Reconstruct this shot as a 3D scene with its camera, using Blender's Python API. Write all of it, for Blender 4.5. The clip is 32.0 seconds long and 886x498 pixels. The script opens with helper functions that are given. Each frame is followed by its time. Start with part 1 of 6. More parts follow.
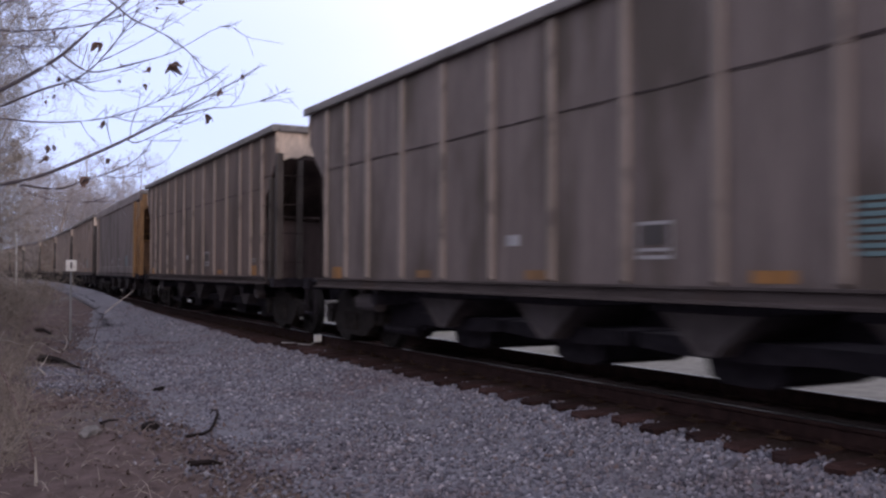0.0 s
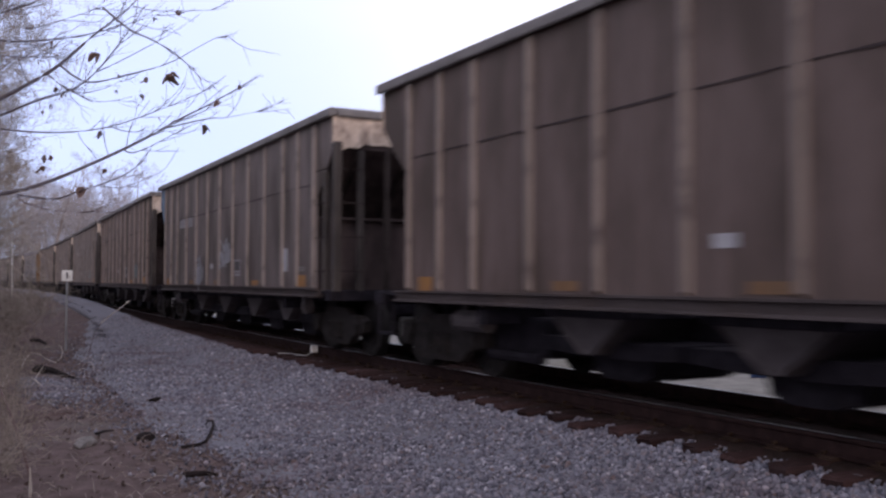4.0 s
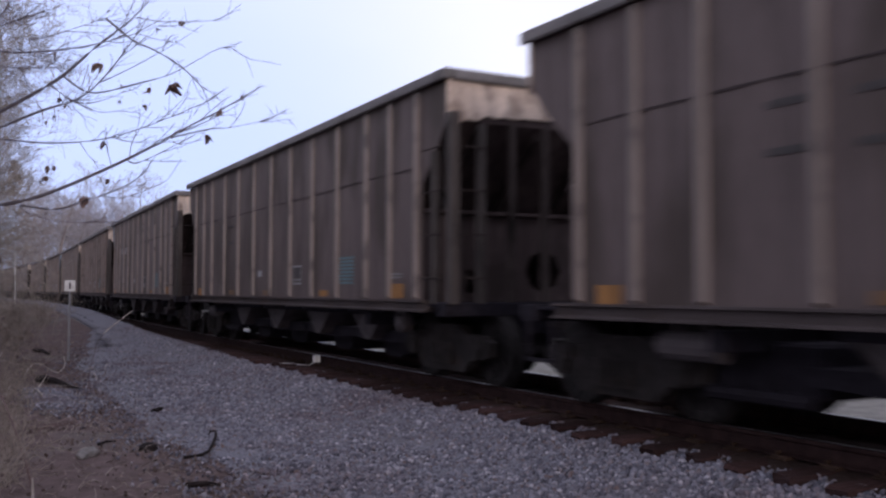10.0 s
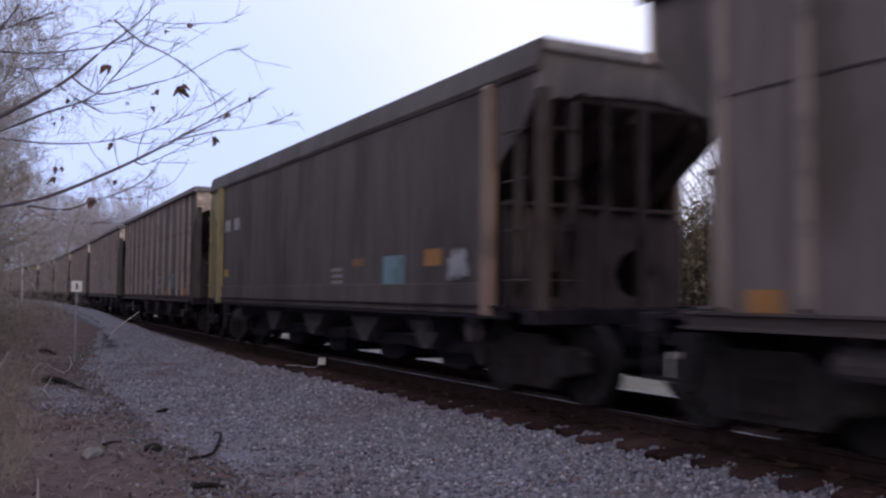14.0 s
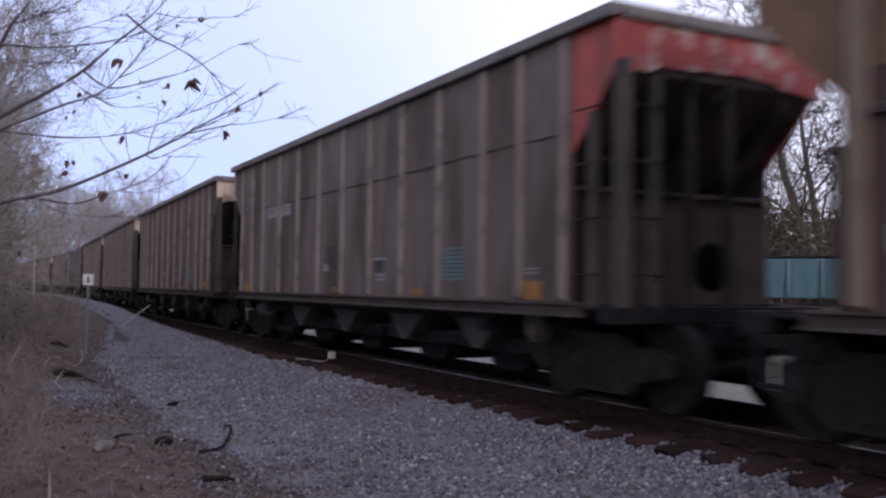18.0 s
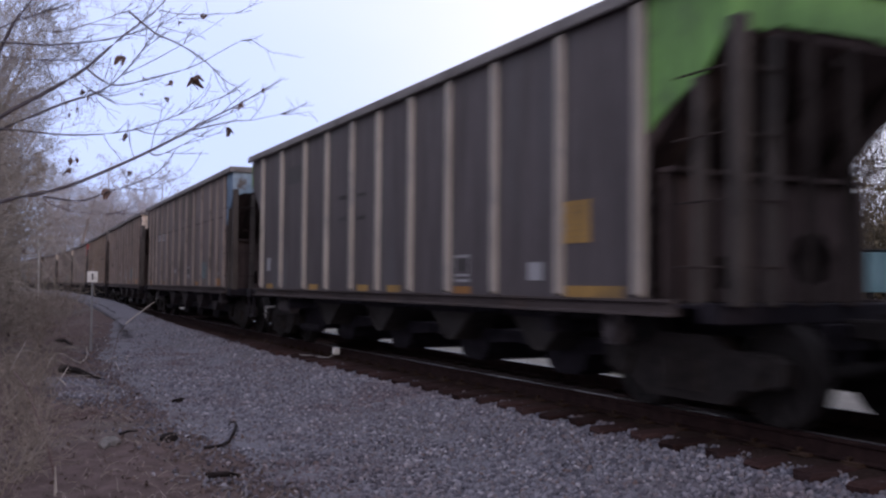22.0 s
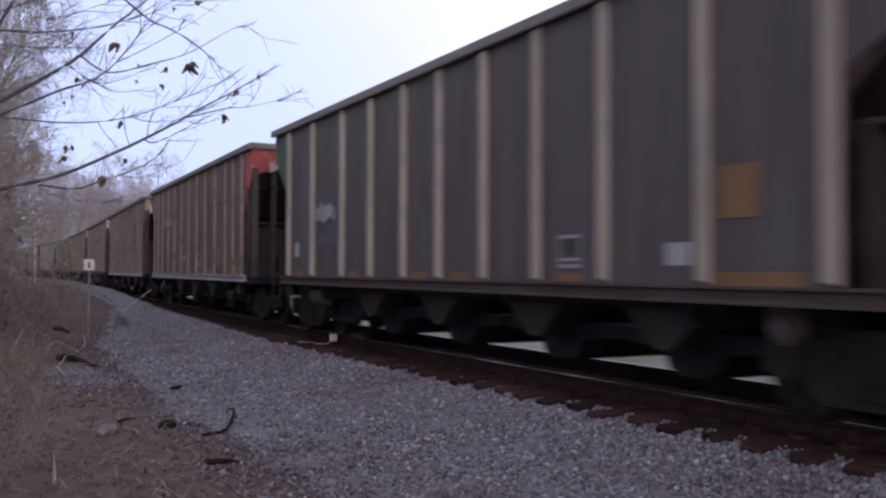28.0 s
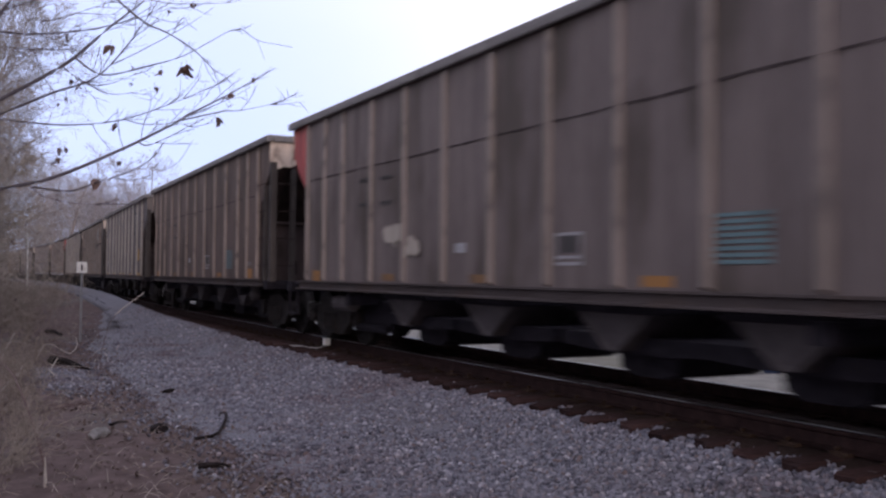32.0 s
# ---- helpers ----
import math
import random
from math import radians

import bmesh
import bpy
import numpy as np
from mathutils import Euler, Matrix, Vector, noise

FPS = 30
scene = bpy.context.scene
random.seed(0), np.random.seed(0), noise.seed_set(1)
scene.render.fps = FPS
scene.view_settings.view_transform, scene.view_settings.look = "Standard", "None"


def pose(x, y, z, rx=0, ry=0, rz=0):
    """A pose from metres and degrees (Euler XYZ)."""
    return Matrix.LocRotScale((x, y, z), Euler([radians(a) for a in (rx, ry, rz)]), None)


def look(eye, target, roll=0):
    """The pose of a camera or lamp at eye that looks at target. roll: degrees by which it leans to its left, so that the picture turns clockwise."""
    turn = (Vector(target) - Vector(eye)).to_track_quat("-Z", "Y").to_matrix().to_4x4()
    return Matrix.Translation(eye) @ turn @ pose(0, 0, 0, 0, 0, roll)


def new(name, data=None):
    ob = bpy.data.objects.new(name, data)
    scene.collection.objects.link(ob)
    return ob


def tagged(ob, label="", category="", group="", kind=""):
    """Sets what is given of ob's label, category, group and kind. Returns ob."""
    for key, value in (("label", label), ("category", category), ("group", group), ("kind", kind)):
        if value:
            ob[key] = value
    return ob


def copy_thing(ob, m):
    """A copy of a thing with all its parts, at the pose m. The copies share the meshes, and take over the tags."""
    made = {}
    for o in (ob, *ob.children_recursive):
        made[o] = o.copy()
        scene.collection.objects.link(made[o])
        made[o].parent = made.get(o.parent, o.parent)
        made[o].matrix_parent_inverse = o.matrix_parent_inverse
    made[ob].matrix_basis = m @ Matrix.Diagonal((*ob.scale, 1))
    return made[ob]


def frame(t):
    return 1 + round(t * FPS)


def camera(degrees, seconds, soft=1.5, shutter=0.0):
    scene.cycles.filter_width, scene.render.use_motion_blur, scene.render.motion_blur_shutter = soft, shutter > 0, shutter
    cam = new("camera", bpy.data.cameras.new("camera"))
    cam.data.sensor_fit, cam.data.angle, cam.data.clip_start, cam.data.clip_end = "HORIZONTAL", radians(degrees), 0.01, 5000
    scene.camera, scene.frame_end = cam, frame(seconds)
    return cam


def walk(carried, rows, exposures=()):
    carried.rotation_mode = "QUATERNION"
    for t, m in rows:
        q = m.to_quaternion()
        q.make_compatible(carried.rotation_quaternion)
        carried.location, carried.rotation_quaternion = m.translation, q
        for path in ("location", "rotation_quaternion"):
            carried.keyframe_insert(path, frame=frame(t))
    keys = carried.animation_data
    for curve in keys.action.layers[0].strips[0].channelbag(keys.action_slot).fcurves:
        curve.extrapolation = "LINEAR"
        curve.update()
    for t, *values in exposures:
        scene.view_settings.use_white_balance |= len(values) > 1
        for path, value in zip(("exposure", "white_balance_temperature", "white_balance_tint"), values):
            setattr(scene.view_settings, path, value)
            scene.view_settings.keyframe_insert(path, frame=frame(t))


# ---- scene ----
cam = camera(51.05, 32.0, soft=2.42, shutter=0.36)

# Hand-held camera beside a curving track: it stands in one place and sways. Seconds, yaw, pitch, lean.
EYE = (0.0, 0.0, 1.213)
SWAY = [
    (0, -29.79, 1.39, 0.23), (0.5, -29.59, 1.54, 0.17), (1, -29.48, 1.66, 0.56), (1.5, -29.48, 1.84, 0.45), (2, -29.68, 1.63, 0.54),
    (2.5, -29.77, 1.61, 0.38), (3, -29.78, 1.69, 0.28), (3.5, -29.93, 1.91, 0.24), (5.5, -29.72, 2.30, 0.59), (6, -29.34, 2.49, 0.94),
    (6.5, -29.49, 2.44, 1.07), (7, -29.60, 2.57, 0.90), (7.5, -29.70, 2.45, 0.77), (8, -29.93, 2.35, 0.81), (8.5, -29.95, 2.23, 0.45),
    (9, -29.91, 2.40, 0.36), (9.5, -29.89, 2.44, 0.26), (10, -29.84, 2.63, 0.19), (10.5, -29.94, 2.68, 0.08), (11, -30.09, 2.66, 0.18),
    (11.5, -29.81, 2.53, 0.07), (12, -29.45, 2.34, 0.24), (12.5, -29.40, 2.54, 0.32), (13, -29.49, 2.56, 0.51), (13.5, -29.45, 2.77, 0.28),
    (14, -29.46, 2.83, 0.63), (14.5, -29.60, 3.02, 1.04), (16.5, -29.09, 2.51, 0.62), (17, -28.98, 2.44, 0.66), (17.5, -28.90, 2.57, 0.82),
    (18, -28.85, 2.49, 0.83), (18.5, -28.80, 2.43, 0.91), (19, -28.84, 2.08, 0.58), (19.5, -28.85, 2.10, 0.58), (20, -29.02, 2.10, 0.76),
    (20.5, -29.09, 2.22, 0.77), (21, -28.93, 2.17, 0.72), (21.5, -28.77, 2.20, 0.51), (22, -28.63, 2.20, 0.55), (22.5, -28.72, 2.17, 0.22),
    (23, -28.75, 1.90, 0.08), (23.5, -28.94, 1.95, 0.12), (24, -29.02, 1.77, 0.04), (24.5, -29.03, 1.69, 0.15), (25, -29.02, 1.46, -0.02),
    (25.5, -28.86, 1.40, 0.02), (27.5, -28.91, 1.41, -0.01), (28, -28.83, 1.35, 0.24), (28.5, -29.38, 1.63, 0.66), (29, -29.58, 1.70, 0.67),
    (29.5, -29.52, 1.37, 0.86), (30, -29.39, 1.57, 0.96), (30.5, -29.37, 1.73, 0.94), (31, -29.37, 1.61, 0.80), (31.5, -29.35, 1.56, 0.75),
    (32, -29.21, 1.64, 0.58),
]


def held(yaw, pitch, lean):
    return Matrix.Translation(EYE) @ (Matrix.Rotation(radians(yaw), 4, "Z") @ Matrix.Rotation(radians(90 + pitch), 4, "X")
                                      @ Matrix.Rotation(radians(lean), 4, "Z"))


walk(cam, [(t, held(a, b, c)) for t, a, b, c in SWAY], exposures=[
    (0, 0.14, 6410, 25), (3, 0.16, 6410, 25), (6, 0.09, 6320, 25), (7, -0.01, 6260, 25), (13, -0.02, 6200, 25), (25, 0.02, 6230, 25), (28, 0.06, 6400, 25), (30, 0.12, 6370, 25), (32, 0.12, 6370, 25)])

# ---------------------------------------------------------------- light
SUN_AZ, SUN_EL = radians(190), radians(11)      # clockwise from +Y
world = bpy.data.worlds.new("dusk_sky")
scene.world = world
world.use_nodes = True
wn, wl = world.node_tree.nodes, world.node_tree.links
wn.clear()
sky = wn.new("ShaderNodeTexSky")
sky.sky_type = "NISHITA"
sky.sun_disc = False
sky.sun_elevation, sky.sun_rotation = SUN_EL, SUN_AZ
sky.air_density, sky.dust_density, sky.ozone_density = 1.0, 1.6, 1.5
w_out, w_bg = wn.new("ShaderNodeOutputWorld"), wn.new("ShaderNodeBackground")
w_co, w_map, w_noise, w_ramp, w_mix = (wn.new(n) for n in (
    "ShaderNodeTexCoord", "ShaderNodeMapping", "ShaderNodeTexNoise", "ShaderNodeValToRGB", "ShaderNodeMixRGB"))
w_map.inputs["Scale"].default_value = (1.0, 1.0, 2.5)
w_noise.inputs["Scale"].default_value, w_noise.inputs["Detail"].default_value = 1.6, 5
w_ramp.color_ramp.elements[0].position, w_ramp.color_ramp.elements[1].position = 0.2, 0.8
w_ramp.color_ramp.elements[0].color, w_ramp.color_ramp.elements[1].color = (0.8, 0.8, 0.8, 1), (1, 1, 1, 1)
w_veil = wn.new("ShaderNodeMixRGB")                     # veil of high cloud, turning pale blue low down the line
w_veil.inputs[1].default_value, w_veil.inputs[2].default_value = (8.5, 9.1, 10.1, 1), (5.6, 7.1, 10.2, 1)
wl.new(w_veil.outputs["Color"], w_mix.inputs[2])
w_dot, w_open = wn.new("ShaderNodeVectorMath"), wn.new("ShaderNodeMapRange")
w_dot.operation, w_open.interpolation_type = "DOT_PRODUCT", "SMOOTHSTEP"
w_dot.inputs[1].default_value = Vector((0.14, 0.98, 0.04)).normalized()
w_open.inputs["From Min"].default_value, w_open.inputs["From Max"].default_value = 0.87, 1.0
w_open.inputs["To Min"].default_value, w_open.inputs["To Max"].default_value = 0.0, 1.0
wl.new(w_co.outputs["Generated"], w_dot.inputs[0])
wl.new(w_dot.outputs["Value"], w_open.inputs["Value"])
wl.new(w_co.outputs["Generated"], w_map.inputs["Vector"])
wl.new(w_map.outputs["Vector"], w_noise.inputs["Vector"])
wl.new(w_noise.outputs["Fac"], w_ramp.inputs["Fac"])
wl.new(w_ramp.outputs["Color"], w_mix.inputs[0])
wl.new(w_open.outputs["Result"], w_veil.inputs[0])
wl.new(sky.outputs["Color"], w_mix.inputs[1])
wl.new(w_mix.outputs["Color"], w_bg.inputs["Color"])
w_bg.inputs["Strength"].default_value = 0.12
wl.new(w_bg.outputs["Background"], w_out.inputs["Surface"])

sun = new("sun", bpy.data.lights.new("sun", "SUN"))
sun.data.energy, sun.data.angle, sun.data.color = 0.8, radians(14), (1.0, 0.88, 0.74)
sun.matrix_world = look((40 * math.sin(SUN_AZ), 40 * math.cos(SUN_AZ), 40 * math.tan(SUN_EL)), (0, 0, 0))


# ---------------------------------------------------------------- materials
def mat(name, dark, light, rough=0.75, metal=0.0, scale=6.0, fine=60.0, stretch=(1, 1, 1), bump=0.25, dist=0.01,
        patch=None, patch_scale=1.2, patch_at=0.58, rand=0.0, island=0.0, spec=0.4, patch_stretch=None):
    m = bpy.data.materials.new(name)
    m.use_nodes = True
    n, l = m.node_tree.nodes, m.node_tree.links
    b = n["Principled BSDF"]
    b.inputs["Roughness"].default_value, b.inputs["Metallic"].default_value = rough, metal
    b.inputs["Specular IOR Level"].default_value = spec
    co, mp = n.new("ShaderNodeTexCoord"), n.new("ShaderNodeMapping")
    mp.inputs["Scale"].default_value = stretch
    own, place, shift = n.new("ShaderNodeObjectInfo"), n.new("ShaderNodeVectorMath"), n.new("ShaderNodeVectorMath")
    shift.operation, place.operation = "SCALE", "ADD"
    shift.inputs[0].default_value = (31.0, 47.0, 23.0)
    l.new(own.outputs["Random"], shift.inputs["Scale"])
    l.new(co.outputs["Object"], place.inputs[0])
    l.new(shift.outputs["Vector"], place.inputs[1])
    l.new(place.outputs["Vector"], mp.inputs["Vector"])
    a, f = n.new("ShaderNodeTexNoise"), n.new("ShaderNodeTexNoise")
    a.inputs["Scale"].default_value, a.inputs["Detail"].default_value = scale, 6
    f.inputs["Scale"].default_value, f.inputs["Detail"].default_value = fine, 3
    l.new(mp.outputs["Vector"], a.inputs["Vector"])
    l.new(mp.outputs["Vector"], f.inputs["Vector"])
    both = n.new("ShaderNodeMath")
    both.operation = "MULTIPLY_ADD"
    l.new(f.outputs["Fac"], both.inputs[0])
    both.inputs[1].default_value = 0.45
    l.new(a.outputs["Fac"], both.inputs[2])
    ramp = n.new("ShaderNodeValToRGB")
    ramp.color_ramp.elements[0].position, ramp.color_ramp.elements[1].position = 0.5, 0.95
    ramp.color_ramp.elements[0].color, ramp.color_ramp.elements[1].color = (*dark, 1), (*light, 1)
    l.new(both.outputs[0], ramp.inputs["Fac"])
    colour = ramp.outputs["Color"]
    if patch:
        p, pr, mx = n.new("ShaderNodeTexNoise"), n.new("ShaderNodeValToRGB"), n.new("ShaderNodeMixRGB")
        p.inputs["Scale"].default_value, p.inputs["Detail"].default_value = patch_scale, 7
        if patch_stretch:
            pm = n.new("ShaderNodeMapping")
            pm.inputs["Scale"].default_value = patch_stretch
            l.new(place.outputs["Vector"], pm.inputs["Vector"])
            l.new(pm.outputs["Vector"], p.inputs["Vector"])
        else:
            l.new(place.outputs["Vector"], p.inputs["Vector"])
        pr.color_ramp.elements[0].position, pr.color_ramp.elements[1].position = patch_at, patch_at + 0.16
        l.new(p.outputs["Fac"], pr.inputs["Fac"])
        l.new(pr.outputs["Color"], mx.inputs[0])
        l.new(colour, mx.inputs[1])
        mx.inputs[2].default_value = (*patch, 1)
        colour = mx.outputs["Color"]
    if rand or island:
        src = n.new("ShaderNodeObjectInfo") if rand else n.new("ShaderNodeNewGeometry")
        rng, hsv = n.new("ShaderNodeMapRange"), n.new("ShaderNodeHueSaturation")
        k = rand or island
        rng.inputs["To Min"].default_value, rng.inputs["To Max"].default_value = 1 - k, 1 + k
        l.new(src.outputs["Random" if rand else "Random Per Island"], rng.inputs["Value"])
        l.new(rng.outputs["Result"], hsv.inputs["Value"])
        l.new(colour, hsv.inputs["Color"])
        colour = hsv.outputs["Color"]
    l.new(colour, b.inputs["Base Color"])
    if bump:
        bp = n.new("ShaderNodeBump")
        bp.inputs["Strength"].default_value, bp.inputs["Distance"].default_value = bump, dist
        l.new(both.outputs[0], bp.inputs["Height"])
        l.new(bp.outputs["Normal"], b.inputs["Normal"])
    return m


STREAK = (1.0, 1.0, 0.12)
M_SHEET = {
    "grey": mat("weathered_aluminium_sheet", (0.0978, 0.0776, 0.0753), (0.1600, 0.1289, 0.1239), 0.6, 0.0, 5, 40, STREAK, 0.12, 0.004,
                (0.0675, 0.0524, 0.0458), 1.3, 0.46, patch_stretch=(1, 1, 0.35), spec=0.22),
    "dim": mat("dull_weathered_aluminium_sheet", (0.0790, 0.0597, 0.0573), (0.1293, 0.0992, 0.0944), 0.6, 0.0, 5, 40, STREAK, 0.12, 0.004,
                (0.0546, 0.0404, 0.0350), 1.3, 0.46, patch_stretch=(1, 1, 0.35), spec=0.22),
    "warm": mat("coal_dusted_aluminium_sheet", (0.0849, 0.0608, 0.0545), (0.1374, 0.0987, 0.0883), 0.6, 0.0, 5, 40, STREAK, 0.12, 0.004,
                (0.0612, 0.0422, 0.0345), 1.2, 0.46, patch_stretch=(1, 1, 0.35), spec=0.22),
    "brown": mat("rusty_brown_steel_sheet", (0.0484, 0.0306, 0.0264), (0.0824, 0.0522, 0.0448), 0.6, 0.0, 4, 40, STREAK, 0.15, 0.004,
                 (0.1291, 0.0765, 0.0477), 0.7, 0.56, patch_stretch=(1, 1, 0.3), spec=0.22),
    "plum": mat("dull_brown_grey_plate", (0.0491, 0.0407, 0.0392), (0.0830, 0.0688, 0.0654), 0.6, 0.0, 5, 40, STREAK, 0.12, 0.004,
                (0.0406, 0.0310, 0.0282), 1.1, 0.46, patch_stretch=(1, 1, 0.35), spec=0.22),
    "ash": mat("ash_grey_plate", (0.0703, 0.0582, 0.0562), (0.1188, 0.0985, 0.0937), 0.6, 0.0, 5, 40, STREAK, 0.12, 0.004,
                (0.0581, 0.0443, 0.0404), 1.1, 0.46, patch_stretch=(1, 1, 0.35), spec=0.22),
    "slate": mat("slate_grey_painted_sheet", (0.0562, 0.0478, 0.0506), (0.0918, 0.0789, 0.0833), 0.6, 0.0, 5, 40, STREAK, 0.1, 0.004,
                 (0.0886, 0.0857, 0.0924), 0.9, 0.54, patch_stretch=(1, 1, 0.35), spec=0.22),
    "paleslate": mat("pale_slate_painted_sheet", (0.0695, 0.0592, 0.0625), (0.1136, 0.0976, 0.1032), 0.6, 0.0, 5, 40, STREAK, 0.1, 0.004,
                 (0.1097, 0.1061, 0.1144), 0.9, 0.54, patch_stretch=(1, 1, 0.35), spec=0.22),
}
M_RIB = {
    "grey": mat("worn_bare_aluminium_rib", (0.1573, 0.1248, 0.1098), (0.2464, 0.1991, 0.1780), 0.5, 0.0, 7, 50, STREAK, 0.15, 0.004, (0.0892, 0.0710, 0.0671), 3.0, 0.54),
    "warm": mat("dusty_tan_rib", (0.1595, 0.1226, 0.1049), (0.2485, 0.1937, 0.1684), 0.5, 0.0, 7, 50, STREAK, 0.15, 0.004, (0.0892, 0.0667, 0.0609), 3.0, 0.54),
    "brown": mat("rust_brown_rib", (0.1573, 0.1162, 0.0909), (0.2412, 0.1807, 0.1420), 0.5, 0.0, 7, 50, STREAK, 0.15, 0.004, (0.1363, 0.0861, 0.0568), 2.0, 0.55),
    "plum": mat("dull_brown_grey_rib", (0.1435, 0.1133, 0.0957), (0.2318, 0.1870, 0.1555), 0.6, 0.0, 7, 50, STREAK, 0.15, 0.004, (0.0939, 0.0748, 0.0658), 3.0, 0.54),
    "slate": mat("pale_grey_rib", (0.2295, 0.2015, 0.1796), (0.3570, 0.3166, 0.2845), 0.5, 0.0, 7, 50, STREAK, 0.15, 0.004, (0.2040, 0.1896, 0.1866), 2.0, 0.55),
}
M_RIB["dim"], M_RIB["ash"], M_RIB["paleslate"] = M_RIB["grey"], M_RIB["plum"], M_RIB["slate"]
M_CHORD = mat("dusty_top_chord_metal", (0.12, 0.11, 0.11), (0.19, 0.175, 0.17), 0.65, 0.2, 6, 50, (1, 0.2, 1), 0.15, 0.004, (0.09, 0.08, 0.075), 1.5, 0.55)
M_SILL = mat("grimy_side_sill_metal", (0.0485, 0.0400, 0.0396), (0.0873, 0.0720, 0.0715), 0.7, 0.1, 6, 50, (1, 0.2, 1), 0.15, 0.004, (0.0727, 0.0550, 0.0495), 1.4, 0.52, spec=0.06)
M_SILL_WHITE = mat("dirty_white_sill_stripe", (0.231, 0.231, 0.252), (0.336, 0.336, 0.35), 0.6, 0, 6, 50, (1, 0.2, 1), 0.1, 0.003, (0.112, 0.098, 0.091), 1.4, 0.55)
M_UNDER = mat("black_oily_underframe_steel", (0.0101, 0.0087, 0.0114), (0.0270, 0.0235, 0.0296), 0.7, 0.1, 8, 50, bump=0.3, patch=(0.0185, 0.0157, 0.0177), patch_scale=2.5, patch_at=0.6, spec=0.06)
M_TRUCK = mat("grimy_cast_truck_steel", (0.0149, 0.0130, 0.0130), (0.0390, 0.0334, 0.0326), 0.75, 0.1, 9, 60, bump=0.4, patch=(0.0296, 0.0211, 0.0169), patch_scale=3, patch_at=0.6, spec=0.06)
M_WHEEL = mat("worn_wheel_steel", (0.0124, 0.0109, 0.0110), (0.0318, 0.0282, 0.0280), 0.65, 0.2, 9, 60, bump=0.15, spec=0.06)
M_GALV = mat("galvanised_steel", (0.102, 0.0996, 0.0984), (0.162, 0.1584, 0.156), 0.65, 0.1, 15, 80, (1, 1, 0.3), 0.1)
M_POST = mat("weathered_sign_post_steel", (0.16, 0.165, 0.175), (0.235, 0.24, 0.25), 0.6, 0.0, 15, 80, (1, 1, 0.3), 0.1)
M_HOPPER = mat("dusty_hopper_sheet", (0.0457, 0.0388, 0.0409), (0.0833, 0.0718, 0.0748), 0.7, 0.1, 6, 50, bump=0.2, patch=(0.0685, 0.0589, 0.0636), patch_scale=2, patch_at=0.5, spec=0.1)
# About half the colour values of M_HOPPER, for the wide-ribbed cars' pockets.
M_HOPPER_DARK = mat("darker_hopper_sheet", (0.0227, 0.0202, 0.0200), (0.0454, 0.0403, 0.0400), 0.7, 0.1, 6, 50, bump=0.2, patch=(0.0353, 0.0312, 0.0300), patch_scale=2, patch_at=0.5, spec=0.1)
# Seam grime, with the shadow under the lap put into the colour.
M_SEAM = mat("shadowed_grimy_seam_metal", (0.0340, 0.0270, 0.0277), (0.0720, 0.0580, 0.0585), 0.8, 0.0, 9, 60, bump=0.2, spec=0.06)
# The end cavity's shade is put into this dark colour; the rungs share it.
M_DARKEND = mat("shaded_rusted_end_steel", (0.0242, 0.0187, 0.0179), (0.0565, 0.0426, 0.0389), 0.85, 0, 5, 50, STREAK, 0.2, 0.005, (0.0202, 0.0166, 0.0160), 1.2, 0.5, spec=0.06)
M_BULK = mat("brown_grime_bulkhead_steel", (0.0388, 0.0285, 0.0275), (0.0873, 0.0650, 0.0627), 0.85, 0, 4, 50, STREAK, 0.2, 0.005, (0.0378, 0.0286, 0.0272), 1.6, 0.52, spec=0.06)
# Inner end posts: cavity shade is put into the colour as darker blotches.
M_INNERPOST = mat("shaded_end_post", (0.0349, 0.0272, 0.0255), (0.0737, 0.0584, 0.0537), 0.8, 0.0, 6, 50, STREAK, 0.2, 0.004, (0.0140, 0.0112, 0.0106), 1.6, 0.5, spec=0.06)
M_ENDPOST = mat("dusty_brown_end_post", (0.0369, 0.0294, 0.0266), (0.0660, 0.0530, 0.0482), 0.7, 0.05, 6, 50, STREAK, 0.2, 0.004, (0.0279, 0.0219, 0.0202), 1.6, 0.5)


def paint(name, c, dirt=0.55):
    lo = tuple(v * dirt for v in c)
    return mat(name, lo, c, 0.6, 0, 5, 45, (1, 1, 0.25), 0.12, 0.003, tuple(v * 0.35 + 0.02 for v in c), 1.8, 0.56)


